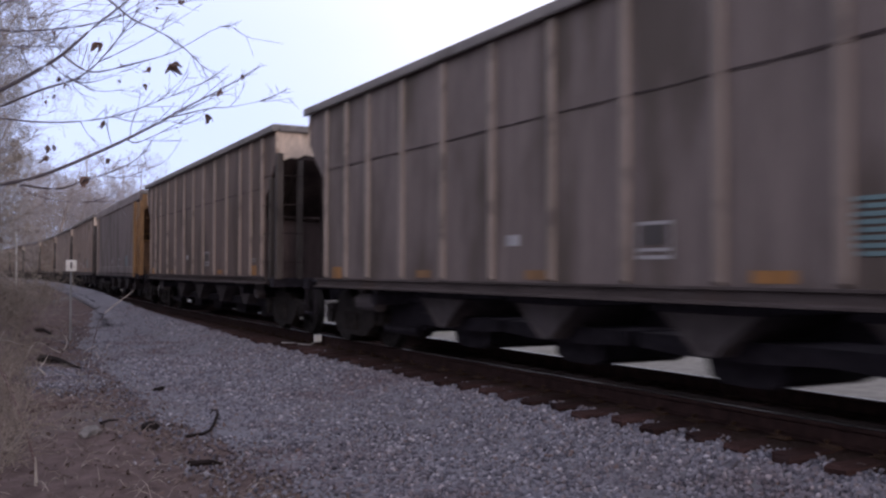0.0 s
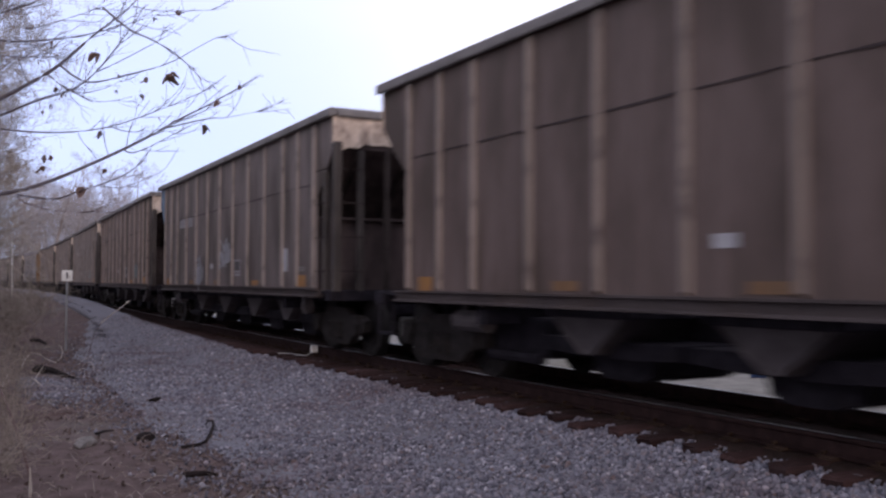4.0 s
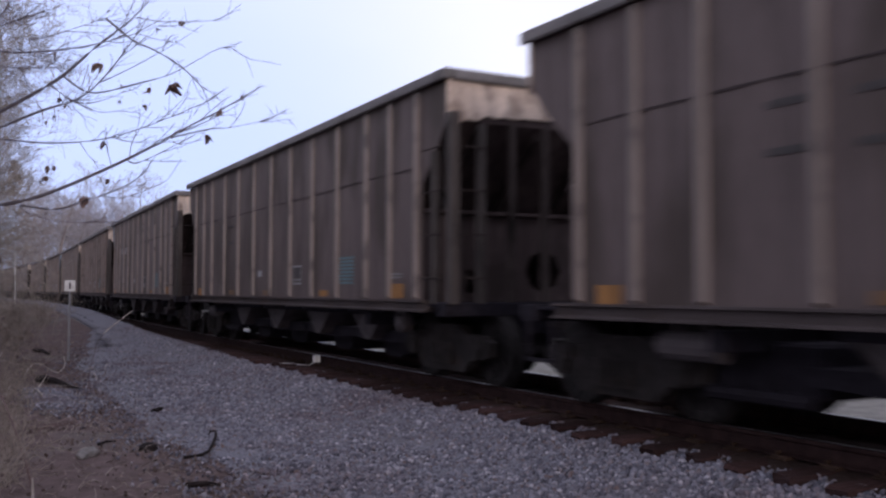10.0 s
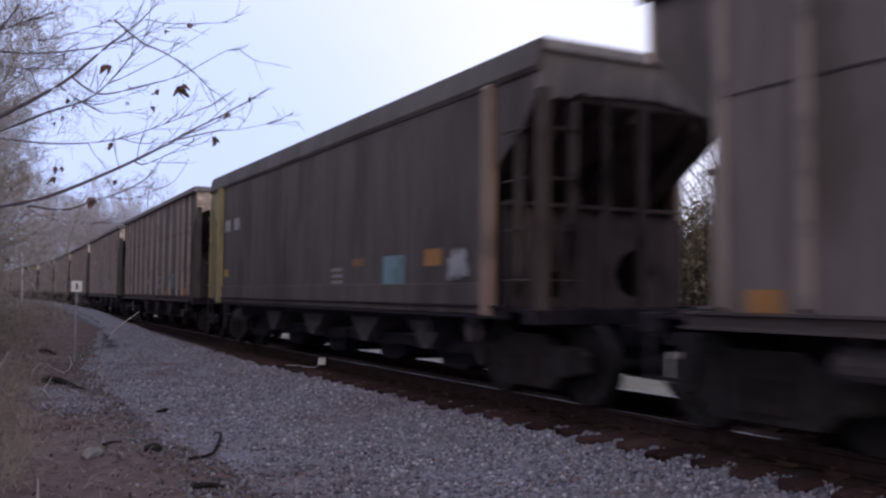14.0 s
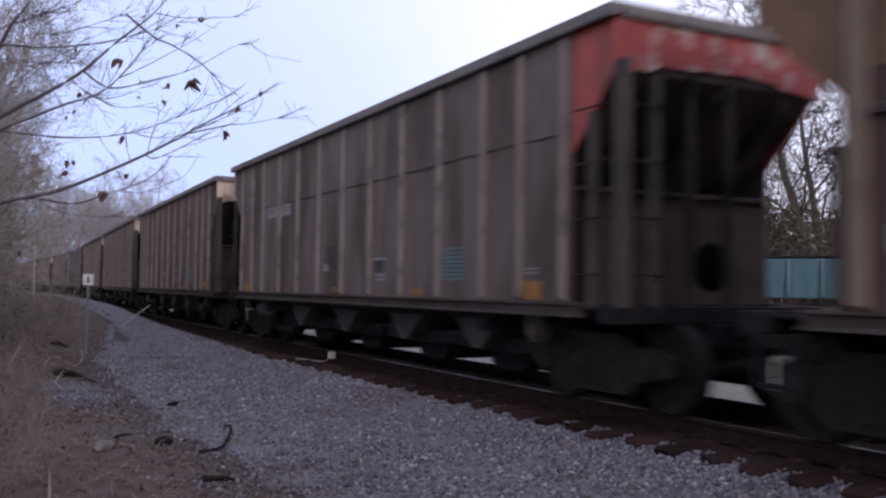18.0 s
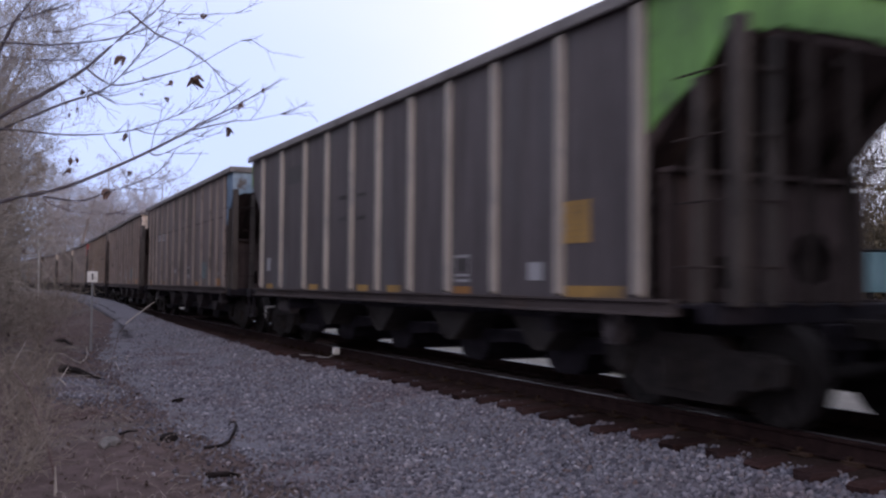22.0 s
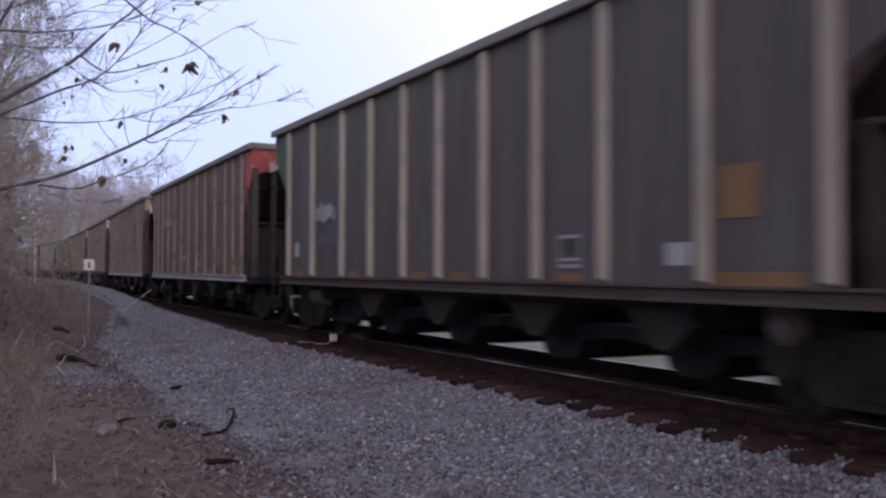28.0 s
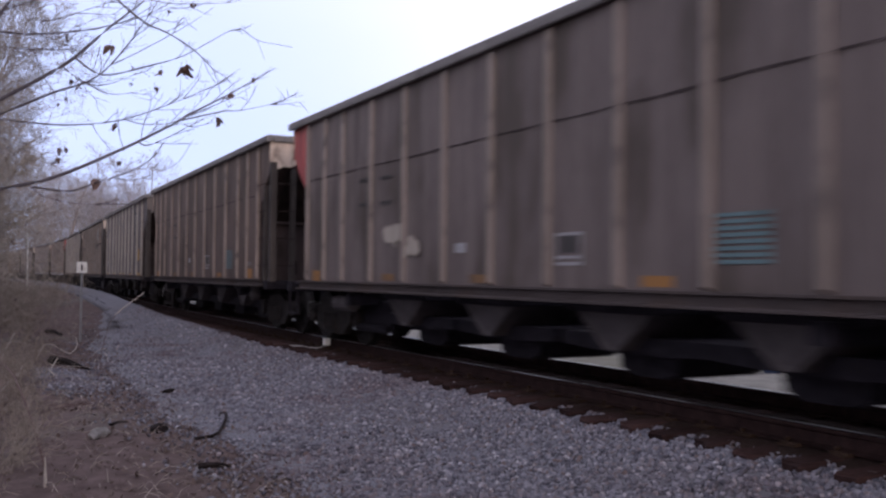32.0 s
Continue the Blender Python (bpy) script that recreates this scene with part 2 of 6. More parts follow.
M_PAINT = {
    "cream": mat("dirty_cream_paint", (0.36, 0.275, 0.215), (0.74, 0.60, 0.49), 0.6, 0, 5, 45, (1, 1, 0.25), 0.15, 0.003, (0.20, 0.145, 0.115), 2.6, 0.49),
    "dull": paint("dull_grey_brown_paint", (0.18, 0.145, 0.13)),
    "sooty": paint("sooty_brown_end_paint", (0.105, 0.085, 0.078)),
    "navy": paint("navy_blue_painted_square", (0.030, 0.036, 0.060), 0.7),
    "sand": paint("dirty_sand_yellow_paint", (0.58, 0.42, 0.26)),
    "blue": paint("faded_blue_paint", (0.12, 0.21, 0.32)),
    "paleblue": mat("flaking_pale_blue_paint", (0.15, 0.20, 0.25), (0.29, 0.39, 0.49), 0.6, 0, 5, 45, (1, 1, 0.25), 0.15, 0.003, (0.10, 0.077, 0.065), 3.5, 0.44),
    "red": paint("faded_red_paint", (0.42, 0.075, 0.07)),
    "green": paint("bright_green_paint", (0.14, 0.32, 0.075)),
    "darkgreen": paint("dark_green_paint", (0.045, 0.085, 0.062)),
    "ochre": paint("ochre_yellow_paint", (0.235, 0.122, 0.047)),
    "olive": paint("olive_yellow_paint", (0.26, 0.21, 0.10)),
    "white": paint("chalky_white_lettering_paint", (0.36, 0.355, 0.375), 0.65),
    "pale": paint("washed_out_grey_lettering", (0.205, 0.195, 0.205), 0.7),
    "tan": paint("sprayed_tan_paint", (0.40, 0.35, 0.30), 0.75),
    "black": paint("faded_black_emblem", (0.018, 0.017, 0.019), 0.7),
    "dark": paint("faded_black_lettering", (0.042, 0.037, 0.038), 0.7),
    "orange": paint("dusty_orange_reflective_patch", (0.34, 0.155, 0.04), 0.5),
    "yellow": paint("yellow_reflective_strip", (0.36, 0.21, 0.055), 0.6),
    "teal": paint("faded_teal_panel", (0.105, 0.180, 0.200), 0.75),
    "faint": paint("worn_faint_grey_lettering", (0.30, 0.29, 0.305), 0.7),
    "dim": paint("dust_caked_orange_strip", (0.20, 0.105, 0.045), 0.6),
    "purple": paint("dull_purple_emblem", (0.075, 0.065, 0.10), 0.8),
    "rustpanel": paint("rust_orange_steel_panel", (0.17, 0.088, 0.045), 0.6),
    "spray": paint("thin_grey_white_spray_paint", (0.31, 0.305, 0.33), 0.7),
    "skyblue": paint("faded_sky_blue_panel", (0.13, 0.22, 0.26), 0.75),
    "column": paint("rust_tinged_corner_column", (0.20, 0.135, 0.10), 0.7),
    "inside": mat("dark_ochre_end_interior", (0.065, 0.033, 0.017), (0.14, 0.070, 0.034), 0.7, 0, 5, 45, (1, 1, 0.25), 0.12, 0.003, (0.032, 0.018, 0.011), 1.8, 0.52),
    "mossy": paint("dull_moss_green_paint", (0.055, 0.072, 0.056)),
    "peeled": mat("peeling_red_and_white_paint", (0.22, 0.035, 0.032), (0.40, 0.065, 0.06), 0.6, 0, 5, 45, (1, 1, 0.25), 0.15, 0.003, (0.42, 0.36, 0.33), 3.2, 0.50),
    "chalk": paint("fresh_white_paint_patch", (0.62, 0.62, 0.66), 0.8),
    "rust": paint("red_rust_mark", (0.24, 0.07, 0.05), 0.7),
}
M_STONE = mat("crushed_grey_ballast_stone", (0.68, 0.67, 0.67), (1, 1, 1), 0.9, 0, 12, 80, bump=0.3, dist=0.003, spec=0.15, patch=(0.70, 0.62, 0.60), patch_scale=0.55, patch_at=0.5)


def rock_kinds(m, kinds):
    """Tints each loose stone as one of several kinds of rock."""
    n, l = m.node_tree.nodes, m.node_tree.links
    geo, ramp, mul = n.new("ShaderNodeNewGeometry"), n.new("ShaderNodeValToRGB"), n.new("ShaderNodeMixRGB")
    ramp.color_ramp.interpolation = "CONSTANT"
    for k, (at, col) in enumerate(kinds):
        e = ramp.color_ramp.elements[k] if k < 2 else ramp.color_ramp.elements.new(at)
        e.position, e.color = at, (*col, 1)
    mul.blend_type, mul.inputs[0].default_value = "MULTIPLY", 1.0
    b = n["Principled BSDF"]
    old = b.inputs["Base Color"].links[0].from_socket
    l.new(geo.outputs["Random Per Island"], ramp.inputs["Fac"])
    l.new(old, mul.inputs[1])
    l.new(ramp.outputs["Color"], mul.inputs[2])
    l.new(mul.outputs["Color"], b.inputs["Base Color"])


rock_kinds(M_STONE, [(0.0, (0.100, 0.098, 0.120)), (0.20, (0.155, 0.150, 0.178)), (0.45, (0.196, 0.190, 0.225)), (0.66, (0.196, 0.172, 0.188)),
                     (0.78, (0.2438, 0.2372, 0.2715)), (0.93, (0.38, 0.366, 0.40)), (0.98, (0.1558, 0.1189, 0.1164))])
M_BALLAST = mat("packed_ballast_gravel", (0.0792, 0.0764, 0.0905), (0.1817, 0.1760, 0.2064), 0.9, 0, 16, 55, bump=0.9, dist=0.025, patch=(0.1071, 0.0969, 0.1068), patch_scale=0.55, patch_at=0.5)
M_SOIL = mat("leaf_strewn_brown_soil", (0.0594, 0.0410, 0.0389), (0.1350, 0.0983, 0.0939), 0.95, 0, 5, 45, bump=0.5, dist=0.02, patch=(0.1260, 0.1104, 0.1032), patch_scale=0.42, patch_at=0.56, spec=0.06)
M_BANK = mat("pale_dry_gravel_bank", (0.1325, 0.1242, 0.1093), (0.2236, 0.2087, 0.1838), 0.95, 0, 4, 40, bump=0.5, dist=0.02, patch=(0.1242, 0.1159, 0.0828), patch_scale=0.3, patch_at=0.52)
# Dirty ballast with the shade under the train put into its colour.
M_FOUL_SHADE = mat("dirty_shade_dark_ballast", (0.0183, 0.0121, 0.0107), (0.0515, 0.0329, 0.0281), 0.95, 0, 20, 70, bump=1.0, dist=0.03, patch=(0.0343, 0.0232, 0.0204), patch_scale=0.8, patch_at=0.5, spec=0.06)
M_TIE = mat("creosoted_brown_oak_tie", (0.0226, 0.0124, 0.0116), (0.0534, 0.0299, 0.0282), 0.9, 0, 5, 40, (1.0, 9, 9), 0.7, 0.012, (0.0359, 0.0231, 0.0232), 2.0, 0.55, rand=0.35, spec=0.06)
M_RAIL = mat("rusty_rail_web_steel", (0.0170, 0.0098, 0.0096), (0.0358, 0.0204, 0.0192), 0.8, 0.1, 7, 60, bump=0.3, spec=0.06)
M_RAILHEAD = mat("polished_rail_head_steel", (0.24, 0.24, 0.25), (0.36, 0.36, 0.37), 0.38, 0.9, 7, 60, (1, 0.05, 1), 0.05)
M_PLATE = mat("rusted_tie_plate_iron", (0.025, 0.016, 0.012), (0.055, 0.034, 0.025), 0.85, 0.1, 20, 90, bump=0.4, rand=0.25, spec=0.06)
M_BARK = mat("grey_brown_bark", (0.16, 0.135, 0.12), (0.30, 0.255, 0.23), 0.9, 0, 9, 60, (1, 1, 0.3), 0.6, 0.01, (0.15, 0.14, 0.13), 1.5, 0.6)
M_TWIG = mat("bare_brown_twigs", (0.1794, 0.1518, 0.1273), (0.3201, 0.2742, 0.2322), 0.9, 0, 4, 40, bump=0, island=0.25)
# Paler, greyer twigs for far trees: the haze of distance is in their colour.
M_TWIG_FAR = mat("haze_pale_distant_twigs", (0.23, 0.21, 0.215), (0.37, 0.34, 0.345), 0.9, 0, 2, 20, bump=0, island=0.2)
M_DARKTWIG = mat("dark_wet_bark_twigs", (0.055, 0.046, 0.042), (0.12, 0.10, 0.09), 0.9, 0, 5, 50, bump=0, island=0.2)
M_THICKET = mat("ochre_brown_thicket_stems", (0.075, 0.058, 0.040), (0.16, 0.128, 0.088), 0.9, 0, 4, 40, bump=0, island=0.3)
M_OLIVELEAF = mat("withered_olive_brown_leaves", (0.075, 0.060, 0.036), (0.17, 0.138, 0.085), 0.9, 0, 5, 50, bump=0, island=0.35)
M_REDSTEM = mat("dark_red_bramble_stem", (0.06, 0.032, 0.031), (0.11, 0.062, 0.057), 0.8, 0, 9, 60, bump=0, island=0.3)
M_PALECANE = mat("bleached_pale_cane", (0.30, 0.265, 0.235), (0.46, 0.41, 0.37), 0.85, 0, 9, 60, bump=0)
M_CHAR = mat("rotten_blackened_wood", (0.0108, 0.0078, 0.0078), (0.0240, 0.0180, 0.0174), 0.9, 0, 12, 60, bump=0.4, spec=0.1)
M_LIMB = mat("dark_smooth_twig_bark", (0.085, 0.072, 0.080), (0.16, 0.135, 0.148), 0.8, 0, 15, 80, bump=0.3, dist=0.002)
M_BRUSH = mat("dry_brown_brush_stems", (0.1527, 0.1218, 0.1), (0.3054, 0.2562, 0.212), 0.9, 0, 4, 40, bump=0, island=0.35)
M_STRAW = mat("dead_straw_grass", (0.15, 0.12, 0.105), (0.33, 0.28, 0.245), 0.9, 0, 4, 40, bump=0, island=0.35)
M_DEADLEAF = mat("curled_dead_brown_leaf", (0.075, 0.042, 0.034), (0.15, 0.09, 0.07), 0.8, 0, 30, 90, bump=0.3, dist=0.003, rand=0.3)
M_LITTER = mat("fallen_brown_leaves", (0.0653, 0.0455, 0.0406), (0.1337, 0.0950, 0.0842), 0.9, 0, 9, 60, bump=0.3, dist=0.003, island=0.35)
M_WHITEPAINT = mat("weathered_white_sign_paint", (0.60, 0.58, 0.55), (0.78, 0.77, 0.74), 0.5, 0, 9, 60, bump=0.1, patch=(0.45, 0.40, 0.34), patch_scale=6, patch_at=0.6)
M_BLACK = mat("black_sign_lettering", (0.02, 0.02, 0.02), (0.035, 0.035, 0.035), 0.6, 0, 9, 60, bump=0)
M_PALEBLUE = mat("pale_blue_painted_steel", (0.0587, 0.1291, 0.1564), (0.0938, 0.1759, 0.2033), 0.5, 0, 4, 50, (1, 1, 0.3), 0.1, 0.003, (0.1095, 0.1564, 0.1681), 1.2, 0.58)
M_RUBBER = mat("black_rubber", (0.015, 0.015, 0.016), (0.03, 0.03, 0.03), 0.85, 0, 20, 90, bump=0.2)
M_BLUEPLASTIC = mat("blue_plastic_label", (0.05, 0.11, 0.30), (0.08, 0.16, 0.40), 0.4, 0, 20, 80, bump=0.1)
M_CLEARPLASTIC = mat("milky_white_plastic", (0.50, 0.52, 0.54), (0.68, 0.70, 0.72), 0.35, 0, 20, 80, bump=0.1)
M_ROCK = mat("mossy_grey_rock", (0.10, 0.09, 0.085), (0.2, 0.185, 0.18), 0.9, 0, 10, 60, bump=0.5, dist=0.01)
M_CABLE = mat("pale_weathered_wire", (0.36, 0.35, 0.34), (0.5, 0.49, 0.47), 0.6, 0, 20, 80, bump=0)


# ---------------------------------------------------------------- mesh helpers
def part(name, bm, material, parent, label="", loc=(0, 0, 0)):
    me = bm if isinstance(bm, bpy.types.Mesh) else to_mesh(name, bm, material)
    ob = new(name, me)
    ob.parent = parent
    ob.location = loc
    if label:
        tagged(ob, label)
    return ob


def to_mesh(name, bm, material):
    me = bpy.data.meshes.new(name)
    bm.to_mesh(me)
    bm.free()
    me.materials.append(material)
    return me


def thing(name, label, category, group="", kind="", at=None):
    ob = new(name)
    ob.empty_display_size = 0.2
    tagged(ob, label, category, group, kind)
    if at is not None:
        ob.matrix_basis = at
    return ob


def box(bm, x0, x1, y0, y1, z0, z1, bevel=0.0):
    vs = [bm.verts.new((x, y, z)) for x in (x0, x1) for y in (y0, y1) for z in (z0, z1)]
    fs = [bm.faces.new([vs[i] for i in q]) for q in ((0, 1, 3, 2), (4, 6, 7, 5), (0, 4, 5, 1), (2, 3, 7, 6), (0, 2, 6, 4), (1, 5, 7, 3))]
    if bevel:
        es = list({e for f in fs for e in f.edges})
        bmesh.ops.bevel(bm, geom=es, offset=bevel, segments=1, affect="EDGES")
    return bm


def boxes(*rows, bevel=0.0):
    bm = bmesh.new()
    for r in rows:
        box(bm, *r, bevel=bevel)
    return bm


def prism(bm, pts, axis, a, b):
    """A polygon of (u, v) pairs pushed from a to b along an axis: 'x' takes (y, z), 'y' takes (x, z), 'z' takes (x, y)."""
    def at(u, v, w):
        return {"x": (w, u, v), "y": (u, w, v), "z": (u, v, w)}[axis]
    lo, hi = [bm.verts.new(at(u, v, a)) for u, v in pts], [bm.verts.new(at(u, v, b)) for u, v in pts]
    bm.faces.new(lo), bm.faces.new(hi[::-1])
    n = len(pts)
    for i in range(n):
        bm.faces.new((lo[i], hi[i], hi[(i + 1) % n], lo[(i + 1) % n]))
    bmesh.ops.recalc_face_normals(bm, faces=bm.faces[:])
    return bm


def rod(bm, p, q, r, n=8):
    p, q = Vector(p), Vector(q)
    turn = (q - p).to_track_quat("Z", "Y").to_matrix()
    rings = [[bm.verts.new(c + turn @ Vector((r * math.cos(6.2832 * i / n), r * math.sin(6.2832 * i / n), 0))) for i in range(n)] for c in (p, q)]
    for i in range(n):
        bm.faces.new((rings[0][i], rings[0][(i + 1) % n], rings[1][(i + 1) % n], rings[1][i]))
    bm.faces.new(rings[0][::-1]), bm.faces.new(rings[1])
    return bm


def lathe(bm, profile, n=20):
    """Spins (x, r) pairs about the x axis."""
    rings = [[bm.verts.new((x, r * math.cos(6.2832 * i / n), r * math.sin(6.2832 * i / n))) for i in range(n)] for x, r in profile]
    for a, b in zip(rings, rings[1:]):
        for i in range(n):
            bm.faces.new((a[i], a[(i + 1) % n], b[(i + 1) % n], b[i]))
    bm.faces.new(rings[0][::-1]), bm.faces.new(rings[-1])
    bmesh.ops.recalc_face_normals(bm, faces=bm.faces[:])
    return bm


class Tubes:
    """Gathers tapered tubes and small plates into one mesh."""
    def __init__(self):
        self.v, self.f = [], []

    def tube(self, pts, radii, n=4):
        base = len(self.v)
        for k, (p, r) in enumerate(zip(pts, radii)):
            d = (pts[min(k + 1, len(pts) - 1)] - pts[max(k - 1, 0)])
            d = d.normalized() if d.length > 1e-9 else Vector((0, 0, 1))
            a = d.orthogonal().normalized()
            b = d.cross(a)
            for i in range(n):
                w = 6.2832 * i / n
                self.v.append(p + a * (r * math.cos(w)) + b * (r * math.sin(w)))
        for k in range(len(pts) - 1):
            for i in range(n):
                j = (i + 1) % n
                q = base + k * n
                self.f.append((q + i, q + j, q + n + j, q + n + i))

    def leaf(self, p, d, side, size, curl):
        """A curled leaf: four crooked plates along d."""
        base = len(self.v)
        up = d.cross(side).normalized()
        for k in range(4):
            u = k / 3
            w = size * 0.36 * (0.5, 1.0, 0.62, 0.28)[k]
            c = p + d * (size * u) + up * (curl * size * u * u)
            self.v += [c - side * w + up * w * 0.5, c, c + side * w + up * w * 0.7]
        for k in range(3):
            q = base + 3 * k
            self.f += [(q, q + 1, q + 4, q + 3), (q + 1, q + 2, q + 5, q + 4)]

    def mesh(self, name, material):
        me = bpy.data.meshes.new(name)
        me.from_pydata([tuple(v) for v in self.v], [], self.f)
        me.materials.append(material)
        return me


# ---------------------------------------------------------------- the line of the track
SIDE = 5.614                 # eye to the near side of the cars
TRACK = SIDE + 1.6


def track_x(y):
    y = min(max(y, 0.0), 106.0)
    return TRACK + 0.0013394 * y * y - 8.3705e-6 * y ** 3


def track_pose(y, z=0.0):
    h = (track_x(y + 4) - track_x(y - 4)) / 8
    return pose(track_x(y), y, z, 0, 0, -math.degrees(math.atan(h)))


def smooth(a, b, x):
    t = min(max((x - a) / (b - a), 0.0), 1.0)
    return t * t * (3 - 2 * t)


def bed_edge(y):
    """Offset from the track's middle at which the gravel gives way to soil."""
    e = -5.05 + 2.35 * smooth(15.0, 42.0, y)
    return min(e + 0.35 * noise.noise((y * 0.5, 3.1, 0)) + 0.15 * noise.noise((y * 2.1, 9.1, 0)), -2.4)


def heap(y, d):
    """Ballast heaped beside the rail farther along the bend."""
    return (0.08 * smooth(18, 26, y) + 0.42 * smooth(24, 52, y)) * smooth(-1.2, -1.5, d) * (1 - 0.65 * smooth(-1.9, -4.2, d))


def ground_z(x, y):
    d = x - track_x(y)
    bumps = 0.10 * noise.noise((x * 0.35, y * 0.35, 0.0)) + 0.065 * noise.noise((x * 1.3, y * 1.3, 5.0))
    if d < 0:
        z = -0.235 - 0.035 * smooth(-1.08, -1.3, d) - 0.185 * smooth(-1.3, -2.7, d) + heap(y, d)
        away = smooth(bed_edge(y) + 0.6, bed_edge(y) - 1.0, d)
        return z + away * (0.05 + bumps) + 0.5 * smooth(-8, -16, d) + 0.02 * noise.noise((x * 2, y * 2, 1)) * smooth(-1.6, -2.4, d)
    z = -0.235 - 0.20 * smooth(1.5, 2.7, d)
    return z + 1.30 * smooth(4.5, 13.0, d) + bumps * smooth(3, 8, d)


# ---------------------------------------------------------------- ground
def sheet(name, ds, ys, lift, material, zf=ground_z):
    vs, fs = [], []
    for y in ys:
        for d in ds:
            d = d(y) if callable(d) else d
            x = track_x(y) + d
            vs.append((x, y, zf(x, y) + lift))
    n = len(ds)
    for j in range(len(ys) - 1):
        for i in range(n - 1):
            q = j * n + i
            fs.append((q, q + 1, q + n + 1, q + n))
    me = bpy.data.meshes.new(name)
    me.from_pydata(vs, [], fs)
    me.materials.append(material)
    me.shade_smooth()
    return new(name, me)


YS = [-1500, -500, -200, -100, -60, -40, -25, -15, -10] + [-6 + 0.5 * i for i in range(0, 92)] + [41 + 2 * i for i in range(60)] + [165, 175, 190, 210, 240, 280, 340, 450, 700, 1200, 2500]
DS = [-2000, -700, -250, -100, -60, -40, -28, -20, -16] + [-13 + 0.5 * i for i in range(54)] + [15, 17, 20, 24, 30, 40, 60, 100, 250, 700, 2000]
ground = tagged(sheet("ground", DS, YS, 0.0, M_SOIL), "brown soil strewn with dead leaves beside the railway", "ground", kind="structure")
bank = tagged(sheet("gravel_bank", [3.1, 4, 5, 6, 7, 8, 9, 9.6], [y for y in YS if -60 <= y <= 120], 0.02, M_BANK),
              "pale dry gravel bank rising beyond the far rail", "bank", kind="structure")
bed = tagged(sheet("ballast_bed", [lambda y: bed_edge(y) + 0.25, lambda y: bed_edge(y) * 0.75 - 0.2, lambda y: bed_edge(y) * 0.5 - 1.2, -2.7, -2.3, -1.9, -1.65, -1.5, -1.35, -1.2, -1.0, 0, 1.0, 1.5, 1.9, 2.3, 2.7, 3.4],
                   [y for y in YS if -100 <= y <= 700], 0.015, M_BALLAST), "grey crushed-stone ballast under and beside the track", "ballast", kind="structure")


def stones():
    """Loose crushed stone over the bed, dense near by and thinning out along the line."""
    g = (1 + 5 ** 0.5) / 2
    ico = np.array([(-1, g, 0), (1, g, 0), (-1, -g, 0), (1, -g, 0), (0, -1, g), (0, 1, g), (0, -1, -g), (0, 1, -g), (g, 0, -1), (g, 0, 1), (-g, 0, -1), (-g, 0, 1)]) / 1.9
    tri = np.array([int(c, 16) for c in "0b5051017" "07a0ab159" "5b4ba2a76" "718394342" "326368389" "495" "24b62a867981"]).reshape(-1, 3)
    rng = np.random.default_rng(4)
    spots = []
    for y0, y1, per in ((2.8, 8, 700), (8, 13, 560), (13, 18, 360), (18, 23, 190), (23, 28, 90), (28, 36, 35)):
        for _ in range(int((y1 - y0) * 5.2 * per)):
            y = rng.uniform(y0, y1)
            e = bed_edge(y)
            d = rng.uniform(e - 0.8, -1.12)
            if rng.random() > smooth(e - 0.8, e + 1.3, d):
                continue
            spots.append((track_x(y) + d, y, rng.uniform(0.0125, 0.031) * (1 + 0.15 * (y0 > 12)) * (0.75 + 0.25 * smooth(e, e + 1.2, d))))
    for _ in range(2600):                                     # gravel spilled over the soil beside the bed
        u, v = rng.normal(0, 0.42, 2)
        if u * u + v * v < 1:
            spots.append((1.92 + 0.62 * u + 0.10 * v, 14.5 + 1.9 * v, rng.uniform(0.012, 0.024)))
    kept = len(spots)
    while len(spots) % 7 or len(spots) < kept + 3000:        # stones in the cribs between the tie ends
        y = rng.uniform(2, 30)
        if 0.26 < ((y + 4.0) / 0.495) % 1 < 0.74:
            spots.append((track_x(y) + rng.uniform(-1.55, -1.27), y, rng.uniform(0.014, 0.028)))
    n = len(spots)
    V = np.empty((n, 12, 3))
    for i, (x, y, s) in enumerate(spots):
        a = rng.uniform(0, 6.28, 3)
        R = np.array(Euler(a).to_matrix())
        k = ico * rng.uniform(0.62, 1.25, 3) * rng.uniform(0.8, 1.2, (12, 1))
        V[i] = k @ R.T * s + (x, y, ground_z(x, y) + 0.014 + s * (0.22 if y < 9 else 0.08 if y < 18 else -0.15) + (0.006 if x > track_x(y) - 1.36 else 0))
    T = (tri[None] + 12 * np.arange(n)[:, None, None]).reshape(-1, 3)
    me = bpy.data.meshes.new("ballast_stones")
    me.vertices.add(n * 12)
    me.vertices.foreach_set("co", V.reshape(-1))
    me.loops.add(T.size)
    me.loops.foreach_set("vertex_index", T.reshape(-1).astype(np.int32))
    me.polygons.add(len(T))
    me.polygons.foreach_set("loop_start", np.arange(0, T.size, 3, dtype=np.int32))
    me.update(calc_edges=True)
    me.materials.append(M_STONE)
    tagged(new("ballast_stones", me), "loose angular grey and white crushed ballast stones", "ballast", kind="stuff")


def dark_bed_z(x, y):
    d = x - track_x(y)
    return -0.234 - 0.06 * smooth(-1.13, -1.2, d) - 0.20 * smooth(1.5, 2.7, d) + 0.012 * noise.noise((x * 4, y * 4, 2.0))


# Dark sheet below the cars: their shade is painted in, over real dirt.
tagged(sheet("fouled_ballast", [-1.20, -1.16, -0.9, -0.4, 0, 0.4, 0.9, 1.5, 1.9, 2.3, 2.7, 3.3], [y for y in YS if -100 <= y <= 700], 0.047, M_FOUL_SHADE, dark_bed_z),
       "dirty ballast between the rails with the shade under the train in its colour", "ballast", kind="structure")
